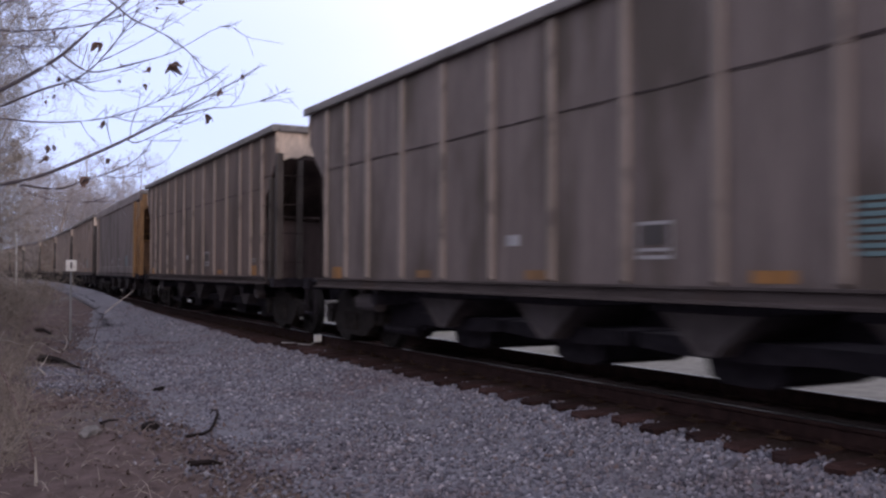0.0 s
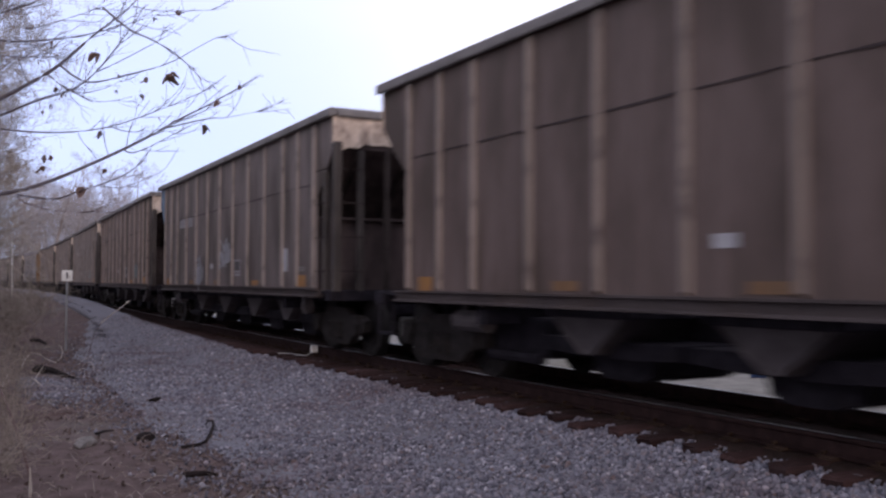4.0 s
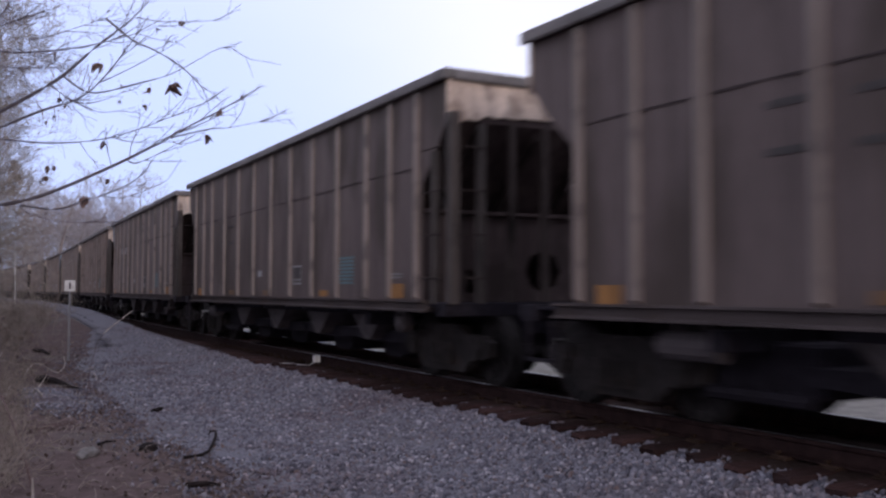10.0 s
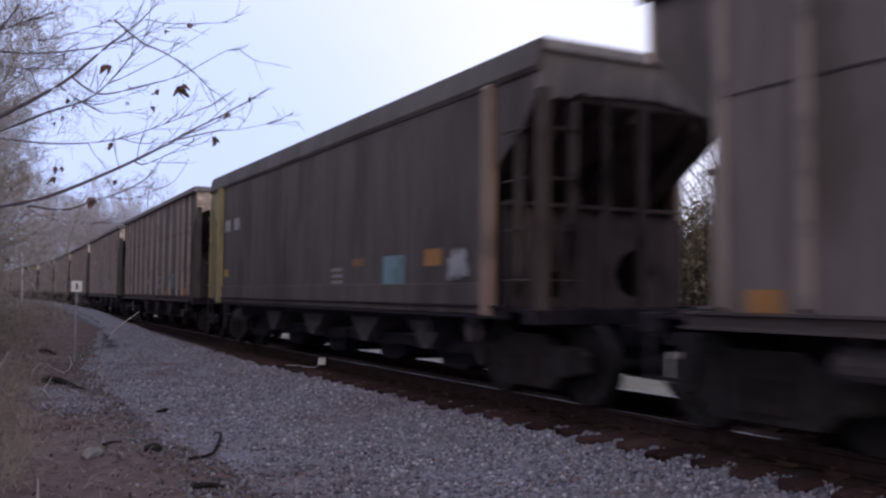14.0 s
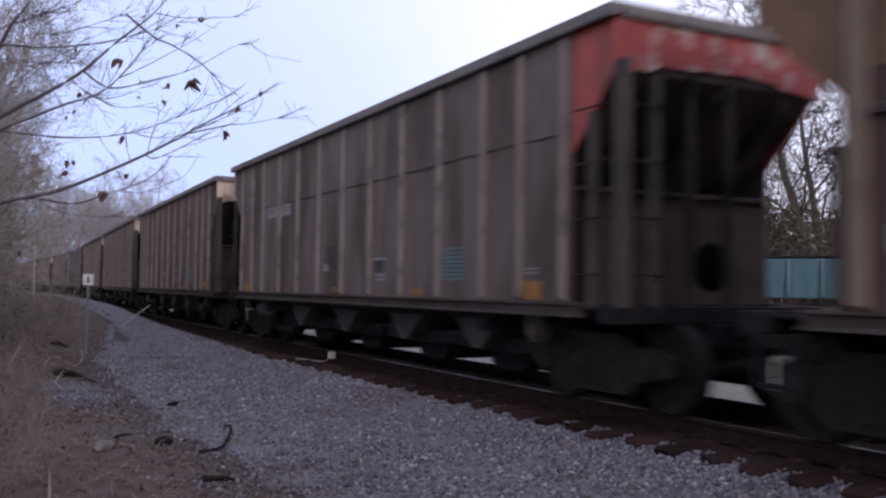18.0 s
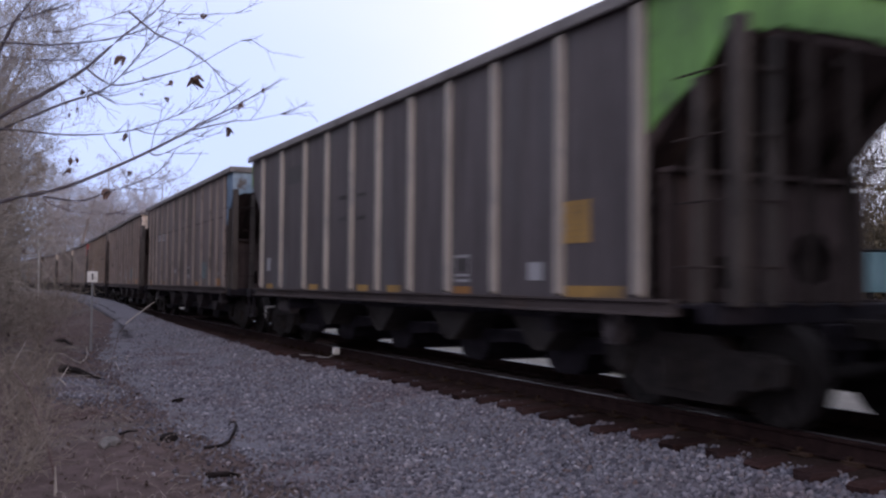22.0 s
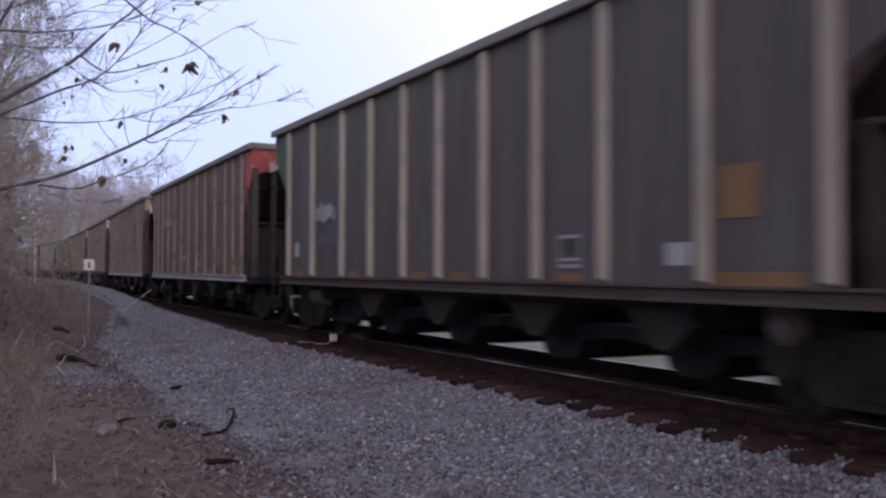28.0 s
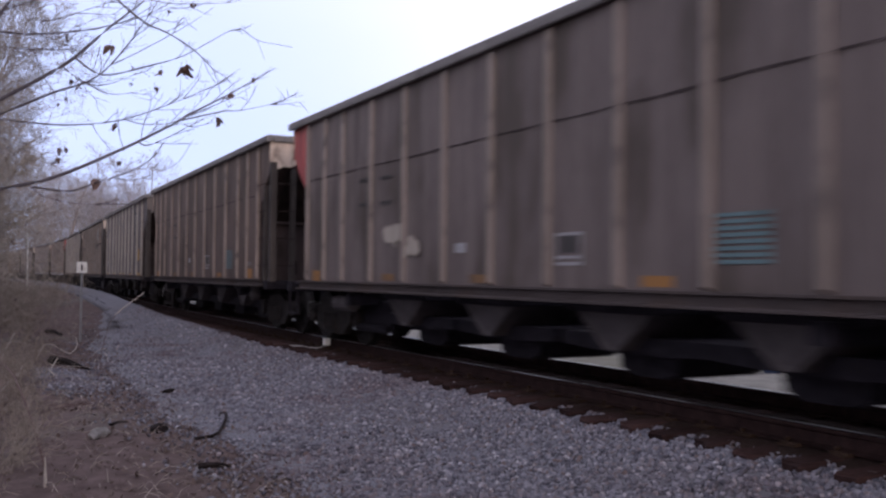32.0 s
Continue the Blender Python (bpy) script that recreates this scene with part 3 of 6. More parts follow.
stones()


# ---------------------------------------------------------------- track
def rail_line(x0, name, parent):
    """One rail: foot, web and head follow the curve; the polished running band lies on the head."""
    web = [(-0.07, -0.172), (-0.07, -0.158), (-0.012, -0.14), (-0.012, -0.045), (-0.036, -0.035), (-0.036, -0.006), (-0.028, 0.0),
           (0.028, 0.0), (0.036, -0.006), (0.036, -0.035), (0.012, -0.045), (0.012, -0.14), (0.07, -0.158), (0.07, -0.172)]
    ys = [-60 + 4 * i for i in range(15)] + [2 * i for i in range(60)] + [120 + 12 * i for i in range(50)]
    for nm, prof, m, closed in ((name, web, M_RAIL, True), ("running_band", [(-0.027, 0.0025), (0.027, 0.0025)], M_RAILHEAD, False)):
        vs, fs, n = [], [], len(prof)
        for y in ys:
            for u, v in prof:
                vs.append((track_x(y) + x0 + u, y, v))
        for j in range(len(ys) - 1):
            for i in range(n if closed else n - 1):
                q, r = j * n + i, j * n + (i + 1) % n
                fs.append((q, r, r + n, q + n))
        me = bpy.data.meshes.new(nm)
        me.from_pydata(vs, [], fs)
        me.materials.append(m)
        ob = part(nm, me, m, parent if closed else holder)
        if closed:
            holder = ob


track = thing("railway_track", "rusty steel rails on brown wooden ties in ballast", "track", kind="structure")
rail_line(-0.7525, "rail", track)
rail_line(0.7525, "rail", track)


# ---------------------------------------------------------------- rail cars
BODY = 14.6                  # over the end panels
HALF = BODY / 2
CACHE = {}


def shared(name, key, build, material):
    k = (name, key, material.name)
    if k not in CACHE:
        CACHE[k] = to_mesh(name, build(), material)
    return CACHE[k]


def car_y(a):
    """Distance from the leading end to the car's own y."""
    return HALF - a


RIBS = {
    "hopper": (0.97, 1.80, 2.63, 3.78, 4.94, 6.12, 7.3, 8.48, 9.66, 10.84, 12.02, 12.87, 13.72),
    "wide": (1.05, 2.4, 3.85, 5.05, 6.25, 7.35, 8.53, 9.69, 10.88, 12.25, 13.55),
    "smooth": (),
    "patched": (1.1, 2.28, 3.56, 4.95, 6.2, 7.4, 8.67, 9.85, 11.2, 12.55, 13.5),
}


def side_sheet(style):
    def build():
        bm = bmesh.new()
        y0, y1 = (car_y(13.65), car_y(0.95)) if style == "smooth" else (car_y(13.64 if style == "wide" else 13.84), car_y(0.90))
        if style == "smooth":
            # flat plates with fine vertical weld lines, a deep top band and a lower band set proud
            prism(bm, [(-1.5, 1.0), (-1.545, 1.0), (-1.545, 1.35), (-1.515, 1.36), (-1.515, 3.70), (-1.5, 3.70)], "y", y0, y1)
        else:
            # two courses: the lower plate laps over the upper one
            if style == "wide":
                prism(bm, [(-1.48, 1.0), (-1.515, 1.0), (-1.515, 3.97), (-1.48, 3.97)], "y", y0, y1)
                return bm
            prism(bm, [(-1.48, 1.0), (-1.515, 1.0), (-1.515, 2.875), (-1.524, 2.855), (-1.524, 2.88), (-1.52, 3.15), (-1.515, 3.97), (-1.48, 3.97)], "y", y0, y1)
        return bm
    return build


def lap_seam():
    """The grimy, uneven lap between the two courses of side sheet, its shadow drawn as a dark strip, broken at each
    rib.
    """
    r = random.Random(6)
    bm = bmesh.new()
    stops = RIBS["hopper"]
    for a, b in zip(stops, stops[1:]):
        n = 7
        sag, tilt = r.uniform(-0.012, 0.012), r.uniform(-0.012, 0.012)
        top, low = [], []
        for i in range(n):
            u = i / (n - 1)
            y = car_y(a + 0.055 + (b - a - 0.11) * u)
            z = 2.862 + tilt * (u - 0.5) + sag * math.sin(math.pi * u)
            h = r.uniform(0.003, 0.022)
            top.append(bm.verts.new((-1.5265, y, z + h * 0.4)))
            low.append(bm.verts.new((-1.5265, y, z - h)))
        for i in range(n - 1):
            bm.faces.new((top[i], low[i], low[i + 1], top[i + 1]))
    return bm


def mirrored(build):
    """The same mesh for the other side."""
    def other():
        bm = build()
        for v in bm.verts:
            v.co.x = -v.co.x
        bmesh.ops.reverse_faces(bm, faces=bm.faces[:])
        return bm
    return other


def rib_mesh(w, z0, z1, deep):
    def build():
        bm = bmesh.new()
        prism(bm, [(-w / 2, z0), (w / 2, z0), (w / 2, z1), (-w / 2, z1)], "x", -1.513 - deep, -1.51)
        for v in bm.verts:                      # flared foot and chamfered face
            if v.co.x < -1.53:
                v.co.y *= 0.80
                v.co.z += 0.04 if v.co.z < 2 else -0.03
        return bm
    return build


def chord(z0=3.87, z1=4.01, deep=False):
    def build():
        bm = bmesh.new()
        prof = [(-1.40, z0 + 0.05), (-1.6, z0), (-1.615, z0 + 0.02), (-1.615, z1 - 0.02), (-1.59, z1), (-1.46, z1)]
        if deep:
            prof = [(-1.46, 3.64), (-1.535, 3.64), (-1.56, 3.70), (-1.49, z1 - 0.03), (-1.47, z1), (-1.42, z1)]
        prism(bm, prof, "y", -HALF - 0.02, HALF + 0.02)
        return bm
    return build


def end_chord():
    bm = bmesh.new()
    prism(bm, [(HALF - 0.13, 3.87), (HALF + 0.035, 3.87), (HALF + 0.05, 3.89), (HALF + 0.05, 3.99), (HALF + 0.02, 4.012), (HALF - 0.13, 4.012)], "x", -1.45, 1.45)
    return bm


def sill():
    bm = bmesh.new()
    prism(bm, [(-1.38, 0.95), (-1.60, 0.95), (-1.60, 0.972), (-1.53, 0.98), (-1.53, 1.065), (-1.585, 1.075), (-1.585, 1.10), (-1.38, 1.10)], "y", -HALF + 0.58, HALF - 0.58)
    return bm


def gusset(depth):
    """The triangle of side sheet over the end cavity."""
    def build():
        y = HALF - depth
        return prism(bmesh.new(), [(y, 2.62), (y + 0.08, 2.70), (HALF - 0.35, 3.04), (HALF - 0.04, 3.40), (HALF - 0.04, 3.90), (y, 3.90)], "x", -1.505, -1.475)
    return build


def end_plate():
    """The end panel, its lower edge bent and eaten ragged."""
    r = random.Random(12)
    low = []
    for i in range(20):
        x = -1.52 + 3.04 * i / 19
        low.append((x, 3.47 - 0.13 * smooth(0.6, 1.52, abs(x)) + r.uniform(-0.035, 0.025)))
    return prism(bmesh.new(), low + [(1.52, 3.88), (-1.52, 3.88)], "y", HALF - 0.055, HALF - 0.02)


def slope_sheet():
    bm = bmesh.new()
    prism(bm, [(HALF - 0.09, 3.84), (HALF - 0.06, 3.84), (HALF - 0.06, 3.37), (HALF - 2.85, 0.98), (HALF - 2.90, 0.98)], "x", -1.47, 1.47)
    return bm


def slope_rib():
    bm = bmesh.new()
    prism(bm, [(HALF - 0.13, 3.32), (HALF - 0.10, 3.20), (HALF - 2.72, 0.98), (HALF - 2.80, 1.0)], "x", -0.035, 0.035)
    return bm


def bulkhead(far, shut):
    def build():
        return bulkhead_mesh(far, shut)
    return build


def bulkhead_mesh(far, shut):
    """The low cross wall of the end: a grimy plate with a few small openings."""
    y0, y1 = HALF - 0.82, HALF - 0.78
    bm = bmesh.new()
    xs, zs = (-1.46, -1.02, -0.92, -0.60, -0.28, 0.06, 0.40, 0.62, 0.76, 1.05, 1.28, 1.46), (1.08, 1.20, 1.50, 1.80, 1.96, 2.24)
    holes = {(1, 1), (7, 1)} if shut else {(2, 1), (3, 1), (2, 2), (3, 2), (7, 1)}
    def at(x, z):
        """Grid point; the corners of the large opening are cut, the far shoulder droops."""
        if x in (-0.92, -0.28) and z in (1.20, 1.80):
            return (x + (0.10 if x < -0.6 else -0.10), z + (0.09 if z < 1.5 else -0.09))
        return (x, z - (0.05 if x * far > 1.1 and z > 2.2 else 0))
    grid = [[[bm.verts.new((at(x, z)[0], y, at(x, z)[1])) for z in zs] for x in xs] for y in (y0, y1)]
    for i in range(len(xs) - 1):
        for k in range(len(zs) - 1):
            if (i, k) not in holes:
                for g, s in ((grid[0], 1), (grid[1], -1)):
                    bm.faces.new([g[i][k], g[i + 1][k], g[i + 1][k + 1], g[i][k + 1]][::s])
    where = {v: (i, k) for i, col in enumerate(grid[0]) for k, v in enumerate(col)}
    for e in [e for e in bm.edges if len(e.link_faces) == 1 and e.verts[0] in where]:
        a, b = e.verts
        (i, k), (p, q) = where[a], where[b]
        bm.faces.new((a, b, grid[1][p][q], grid[1][i][k]))
    bmesh.ops.recalc_face_normals(bm, faces=bm.faces[:])
    return bm


def bulkhead_lip(far):
    def build():
        x0, x1 = (-1.44, 1.30) if far > 0 else (-1.30, 1.44)
        return boxes((x0, x1, HALF - 0.88, HALF - 0.68, 2.245, 2.30), bevel=0.012)
    return build


def end_sill():
    return boxes((-1.56, 1.56, HALF - 0.24, HALF + 0.01, 0.90, 1.08), (-0.32, 0.32, HALF - 0.5, HALF + 0.08, 0.66, 0.90), (-1.5, 1.5, HALF - 0.95, HALF - 0.24, 1.02, 1.06), bevel=0.012)


def side_rung():
    return rod(bmesh.new(), (-1.60, HALF - 0.60, 0), (-1.60, HALF - 0.04, 0), 0.011, 6)


def end_rung():
    return rod(bmesh.new(), (-1.52, HALF + 0.03, 0), (-0.95, HALF + 0.03, 0), 0.011, 6)


def stirrup():
    bm = bmesh.new()
    for y in (HALF - 0.58, HALF - 0.16):
        box(bm, -1.585, -1.545, y - 0.02, y + 0.02, 0.52, 0.92)
    box(bm, -1.60, -1.53, HALF - 0.60, HALF - 0.14, 0.49, 0.525)
    return bm


def hopper_pocket():
    """One discharge pocket: sloped sheets that narrow to a spout, with flanged side plates."""
    bm = bmesh.new()
    prism(bm, [(-0.62, 0.87), (0.62, 0.87), (0.10, 0.48), (-0.10, 0.48)], "x", -1.22, 1.22)
    ends = [f for f in bm.faces if abs(f.normal.x) > 0.9]
    bmesh.ops.inset_individual(bm, faces=ends, thickness=0.045, depth=-0.03)
    return bm


def pocket_door():
    """The black door beams under a pocket, with the spout in their middle."""
    bm = bmesh.new()
    prism(bm, [(-1.12, 0.62), (-1.12, 0.475), (-0.46, 0.44), (0.46, 0.44), (1.12, 0.475), (1.12, 0.62)], "x", -0.98, 0.98)
    prism(bm, [(-0.50, 0.49), (-0.44, 0.26), (-0.25, 0.19), (0.25, 0.19), (0.44, 0.26), (0.50, 0.49)], "x", -0.68, 0.68)
    return bm


def pocket_frame():
    """A black band above each pocket: the sill's shadow built as a shape."""
    return boxes((-1.26, 1.26, -0.70, 0.70, 0.855, 0.965), bevel=0.01)


def slim_door():
    """A narrower door and spout with an open span on either side."""
    bm = bmesh.new()
    prism(bm, [(-1.12, 0.64), (-1.12, 0.50), (-0.42, 0.45), (-0.34, 0.27), (-0.2, 0.20), (0.2, 0.20), (0.34, 0.27), (0.42, 0.45), (1.12, 0.50), (1.12, 0.64)], "x", -0.8, 0.8)
    return bm


def centre_sill():
    bm = boxes((-0.25, 0.25, -HALF + 0.1, HALF - 0.1, 0.50, 0.98))
    for y in (-4.6, 4.6):
        box(bm, -1.45, 1.45, y - 0.09, y + 0.09, 0.72, 0.90)
    return bm


def air_gear():
    bm = bmesh.new()
    rod(bm, (-1.42, car_y(13.0), 0.78), (-1.26, car_y(13.0), 0.78), 0.14, 14)
    rod(bm, (-1.45, car_y(13.0), 0.78), (-1.42, car_y(13.0), 0.78), 0.09, 12)
    box(bm, -1.42, -1.30, car_y(13.0) - 0.14, car_y(13.0) + 0.14, 0.78, 0.97)
    return bm


def reservoir():
    """The dusty air tank behind the leading truck."""
    bm = rod(bmesh.new(), (-1.30, car_y(1.95), 0.74), (-1.30, car_y(2.65), 0.74), 0.13, 12)
    for a in (2.1, 2.5):
        box(bm, -1.34, -1.24, car_y(a) - 0.02, car_y(a) + 0.02, 0.74, 0.97)
    return bm


def rigging():
    """Brake rods, cylinder and levers hung in a dark mass behind the leading truck."""
    bm = boxes((-0.9, 0.9, car_y(3.35), car_y(2.2), 0.34, 0.80), bevel=0.03)
    rod(bm, (-0.95, car_y(3.3), 0.34), (-0.95, car_y(2.2), 0.34), 0.07, 8)
    rod(bm, (0.5, car_y(3.4), 0.30), (0.5, car_y(2.0), 0.30), 0.03, 6)
    return bm


def fishbelly():
    """The deep centre girder and belly plates of a flat-bottomed car."""
    bm = boxes((-1.2, 1.2, -4.9, 4.9, 0.35, 0.92), (-0.9, 0.9, -4.8, 4.8, 0.275, 0.35))
    return bm


def cross_bearer():
    return boxes((-1.32, 1.32, -0.05, 0.05, 0.40, 0.93))


def truck_frame():
    """Cast side frame with its arched window, pedestals and springs."""
    bm = bmesh.new()
    for s in (-1, 1):
        prism(bm, [(-1.18, 0.40), (-0.98, 0.34), (-0.80, 0.36), (-0.55, 0.17), (0.55, 0.17), (0.80, 0.36), (0.98, 0.34), (1.18, 0.40), (1.20, 0.58),
                   (0.95, 0.66), (0.60, 0.66), (0.40, 0.78), (-0.40, 0.78), (-0.60, 0.66), (-0.95, 0.66), (-1.20, 0.58)], "x", s * 0.92, s * 1.06)
        for y in (-0.89, 0.89):
            rod(bm, (s * 0.9, y, 0.457), (s * 1.12, y, 0.457), 0.13, 10)
            box(bm, s * 1.0 - 0.1, s * 1.0 + 0.1, y - 0.17, y + 0.17, 0.50, 0.64)
        for y in (-0.2, 0, 0.2):
            rod(bm, (s * 1.07, y, 0.26), (s * 1.07, y, 0.54), 0.075, 8)
    box(bm, -0.98, 0.98, -0.26, 0.26, 0.50, 0.74)
    for y in (-0.42, 0.42):
        box(bm, -0.95, 0.95, y - 0.06, y + 0.06, 0.30, 0.40)
    return bm


def wheelset_mesh():
    bm = bmesh.new()
    lathe(bm, [(-1.02, 0.07), (-0.80, 0.08), (-0.80, 0.14), (-0.79, 0.36), (-0.80, 0.38), (-0.80, 0.450), (-0.70, 0.457), (-0.685, 0.482), (-0.66, 0.482), (-0.66, 0.38),
               (-0.70, 0.36), (-0.69, 0.14), (-0.60, 0.085), (0.60, 0.085), (0.69, 0.14), (0.70, 0.36), (0.66, 0.38), (0.66, 0.482), (0.685, 0.482),
               (0.70, 0.457), (0.80, 0.450), (0.80, 0.38), (0.79, 0.36), (0.80, 0.14), (0.80, 0.08), (1.02, 0.07)], 24)
    for k in range(6):                          # lightening bosses that show the wheel's turn
        w = 6.2832 * k / 6
        for s in (-1, 1):
            c = Vector((s * 0.80, 0.25 * math.cos(w), 0.25 * math.sin(w)))
            rod(bm, c, c + Vector((s * 0.02, 0, 0)), 0.035, 6)
    return bm


def coupler():
    bm = boxes((-0.09, 0.09, HALF - 0.1, HALF + 0.55, 0.76, 0.94), bevel=0.02)
    prism(bm, [(-0.20, HALF + 0.48), (-0.05, HALF + 0.44), (0.16, HALF + 0.46), (0.20, HALF + 0.60), (0.12, HALF + 0.80), (0.02, HALF + 0.82), (-0.04, HALF + 0.66), (-0.20, HALF + 0.74)], "z", 0.70, 1.0)
    return bm


def air_hose():
    t = Tubes()
    t.tube([Vector(p) for p in ((-0.36, HALF + 0.02, 0.78), (-0.37, HALF + 0.28, 0.70), (-0.34, HALF + 0.52, 0.44), (-0.25, HALF + 0.72, 0.36), (-0.18, HALF + 0.82, 0.42))], [0.024] * 5, 6)
    return t


def defect_plate():
    """The pale placard that hangs by the coupler."""
    return boxes((-1.08, -0.84, HALF + 0.06, HALF + 0.085, 0.42, 0.70), bevel=0.01)


def flat_mark(w, h, x=-1.519):
    """A thin painted patch on the side sheet."""
    def build():
        return boxes((x - 0.004, x, -w / 2, w / 2, -h / 2, h / 2))
    return build


def rows_mark(w, h, n, fill=0.55):
    """A block of unreadable small lines."""
    def build():
        bm = bmesh.new()
        for k in range(n):
            z = h / 2 - h * (k + 0.5) / n
            box(bm, -1.526, -1.522, -w / 2, w / 2 * (0.9 if k % 3 == 1 else 1.0), z - h / n * fill / 2, z + h / n * fill / 2)
        return bm
    return build


def frame_mark(w, h):
    def build():
        return boxes((-1.523, -1.519, -w / 2, w / 2, h / 2 - 0.035, h / 2), (-1.523, -1.519, -w / 2, w / 2, -h / 2 + 0.07, -h / 2 + 0.10),
                     (-1.523, -1.519, -w / 2, w / 2, -h / 2, -h / 2 + 0.035), (-1.523, -1.519, -w / 2, -w / 2 + 0.02, -h / 2, h / 2), (-1.523, -1.519, w / 2 - 0.02, w / 2, -h / 2, h / 2))
    return build


def letters_mark(n, w, h):
    """A row of worn block marks on a pale panel."""
    def build():
        bm = bmesh.new()
        for k in range(n):
            y = -w / 2 + w * (k + 0.5) / n
            box(bm, -1.528, -1.523, y - w / n * 0.36, y + w / n * 0.36, -h / 2, h / 2)
        return bm
    return build


def spray_mark(seed, w, h, n=26, fat=0.10):
    """A ragged cloud of spray paint built from overlapping flat dabs."""
    def build():
        r = random.Random(seed)
        bm = bmesh.new()
        for k in range(n):
            u, v = r.gauss(0, 0.25), r.gauss(0, 0.25)
            cy, cz, s = max(min(u, .5), -.5) * w, max(min(v, .5), -.5) * h, fat * r.uniform(0.6, 1.6)
            pts = [(cy + s * r.uniform(0.6, 1.2) * math.cos(6.2832 * i / 7), cz + s * r.uniform(0.6, 1.2) * math.sin(6.2832 * i / 7)) for i in range(7)]
            x = -1.523 - 0.0004 * k
            bm.faces.new([bm.verts.new((x, p[0], p[1])) for p in pts][::-1])
        return bm
    return build


GLYPHS = {          # hand-sprayed curls in a unit box, along the car and up
    "cup": ((-.35, .5), (-.4, 0), (-.25, -.45), (.1, -.5), (.35, -.2), (.38, .5)),
    "loop": ((.3, .3), (0, .5), (-.32, .25), (0, .02), (.35, -.25), (0, -.5), (-.35, -.22), (-.05, .05), (.3, .3)),
    "hook": ((-.3, .45), (.3, .5), (.2, -.1), (.05, -.45), (-.25, -.5), (-.38, -.25)),
    "bar": ((0, .5), (.04, .1), (0, -.2), (.02, -.5)),
    "dash": ((-.5, 0), (-.1, .04), (.2, -.03), (.5, .02)),
}


def stroke_mark(glyph, w, h, fat=0.036):
    """One hand-sprayed curl: a flat ribbon along a rounded line."""
    def build():
        pts = [Vector((0, u * w, v * h)) for u, v in GLYPHS[glyph]]
        fine = []
        for i in range(len(pts) - 1):
            a, b, c, d = pts[max(i - 1, 0)], pts[i], pts[i + 1], pts[min(i + 2, len(pts) - 1)]
            for q in range(5):
                u = q / 5
                fine.append(0.5 * ((2 * b) + (c - a) * u + (2 * a - 5 * b + 4 * c - d) * u * u + (3 * b - a - 3 * c + d) * u ** 3))
        fine.append(pts[-1])
        bm, rows = bmesh.new(), []
        for i, p in enumerate(fine):
            t = (fine[min(i + 1, len(fine) - 1)] - fine[max(i - 1, 0)]).normalized()
            n = Vector((0, -t.z, t.y)) * fat * (0.8 + 0.3 * math.sin(i * 1.7))
            x = -1.5265 - 0.0003 * i
            rows.append([bm.verts.new((x, p.y + n.y, p.z + n.z)), bm.verts.new((x, p.y - n.y, p.z - n.z))])
        for r0, r1 in zip(rows, rows[1:]):
            bm.faces.new((r0[0], r1[0], r1[1], r0[1]))
        return bm
    return build


def mark(car, name, build, key, colour, a, z, label=""):
    ob = part(name, shared(name, key, build, M_PAINT[colour]), None, car, label, (0, car_y(a), z))
    if name in ("data_block", "lettering", "spray_paint", "stencil_frame"):
        tagged(ob, kind="stuff")
    return ob


WHEELS = []


BODY_WIDTH = 2.76


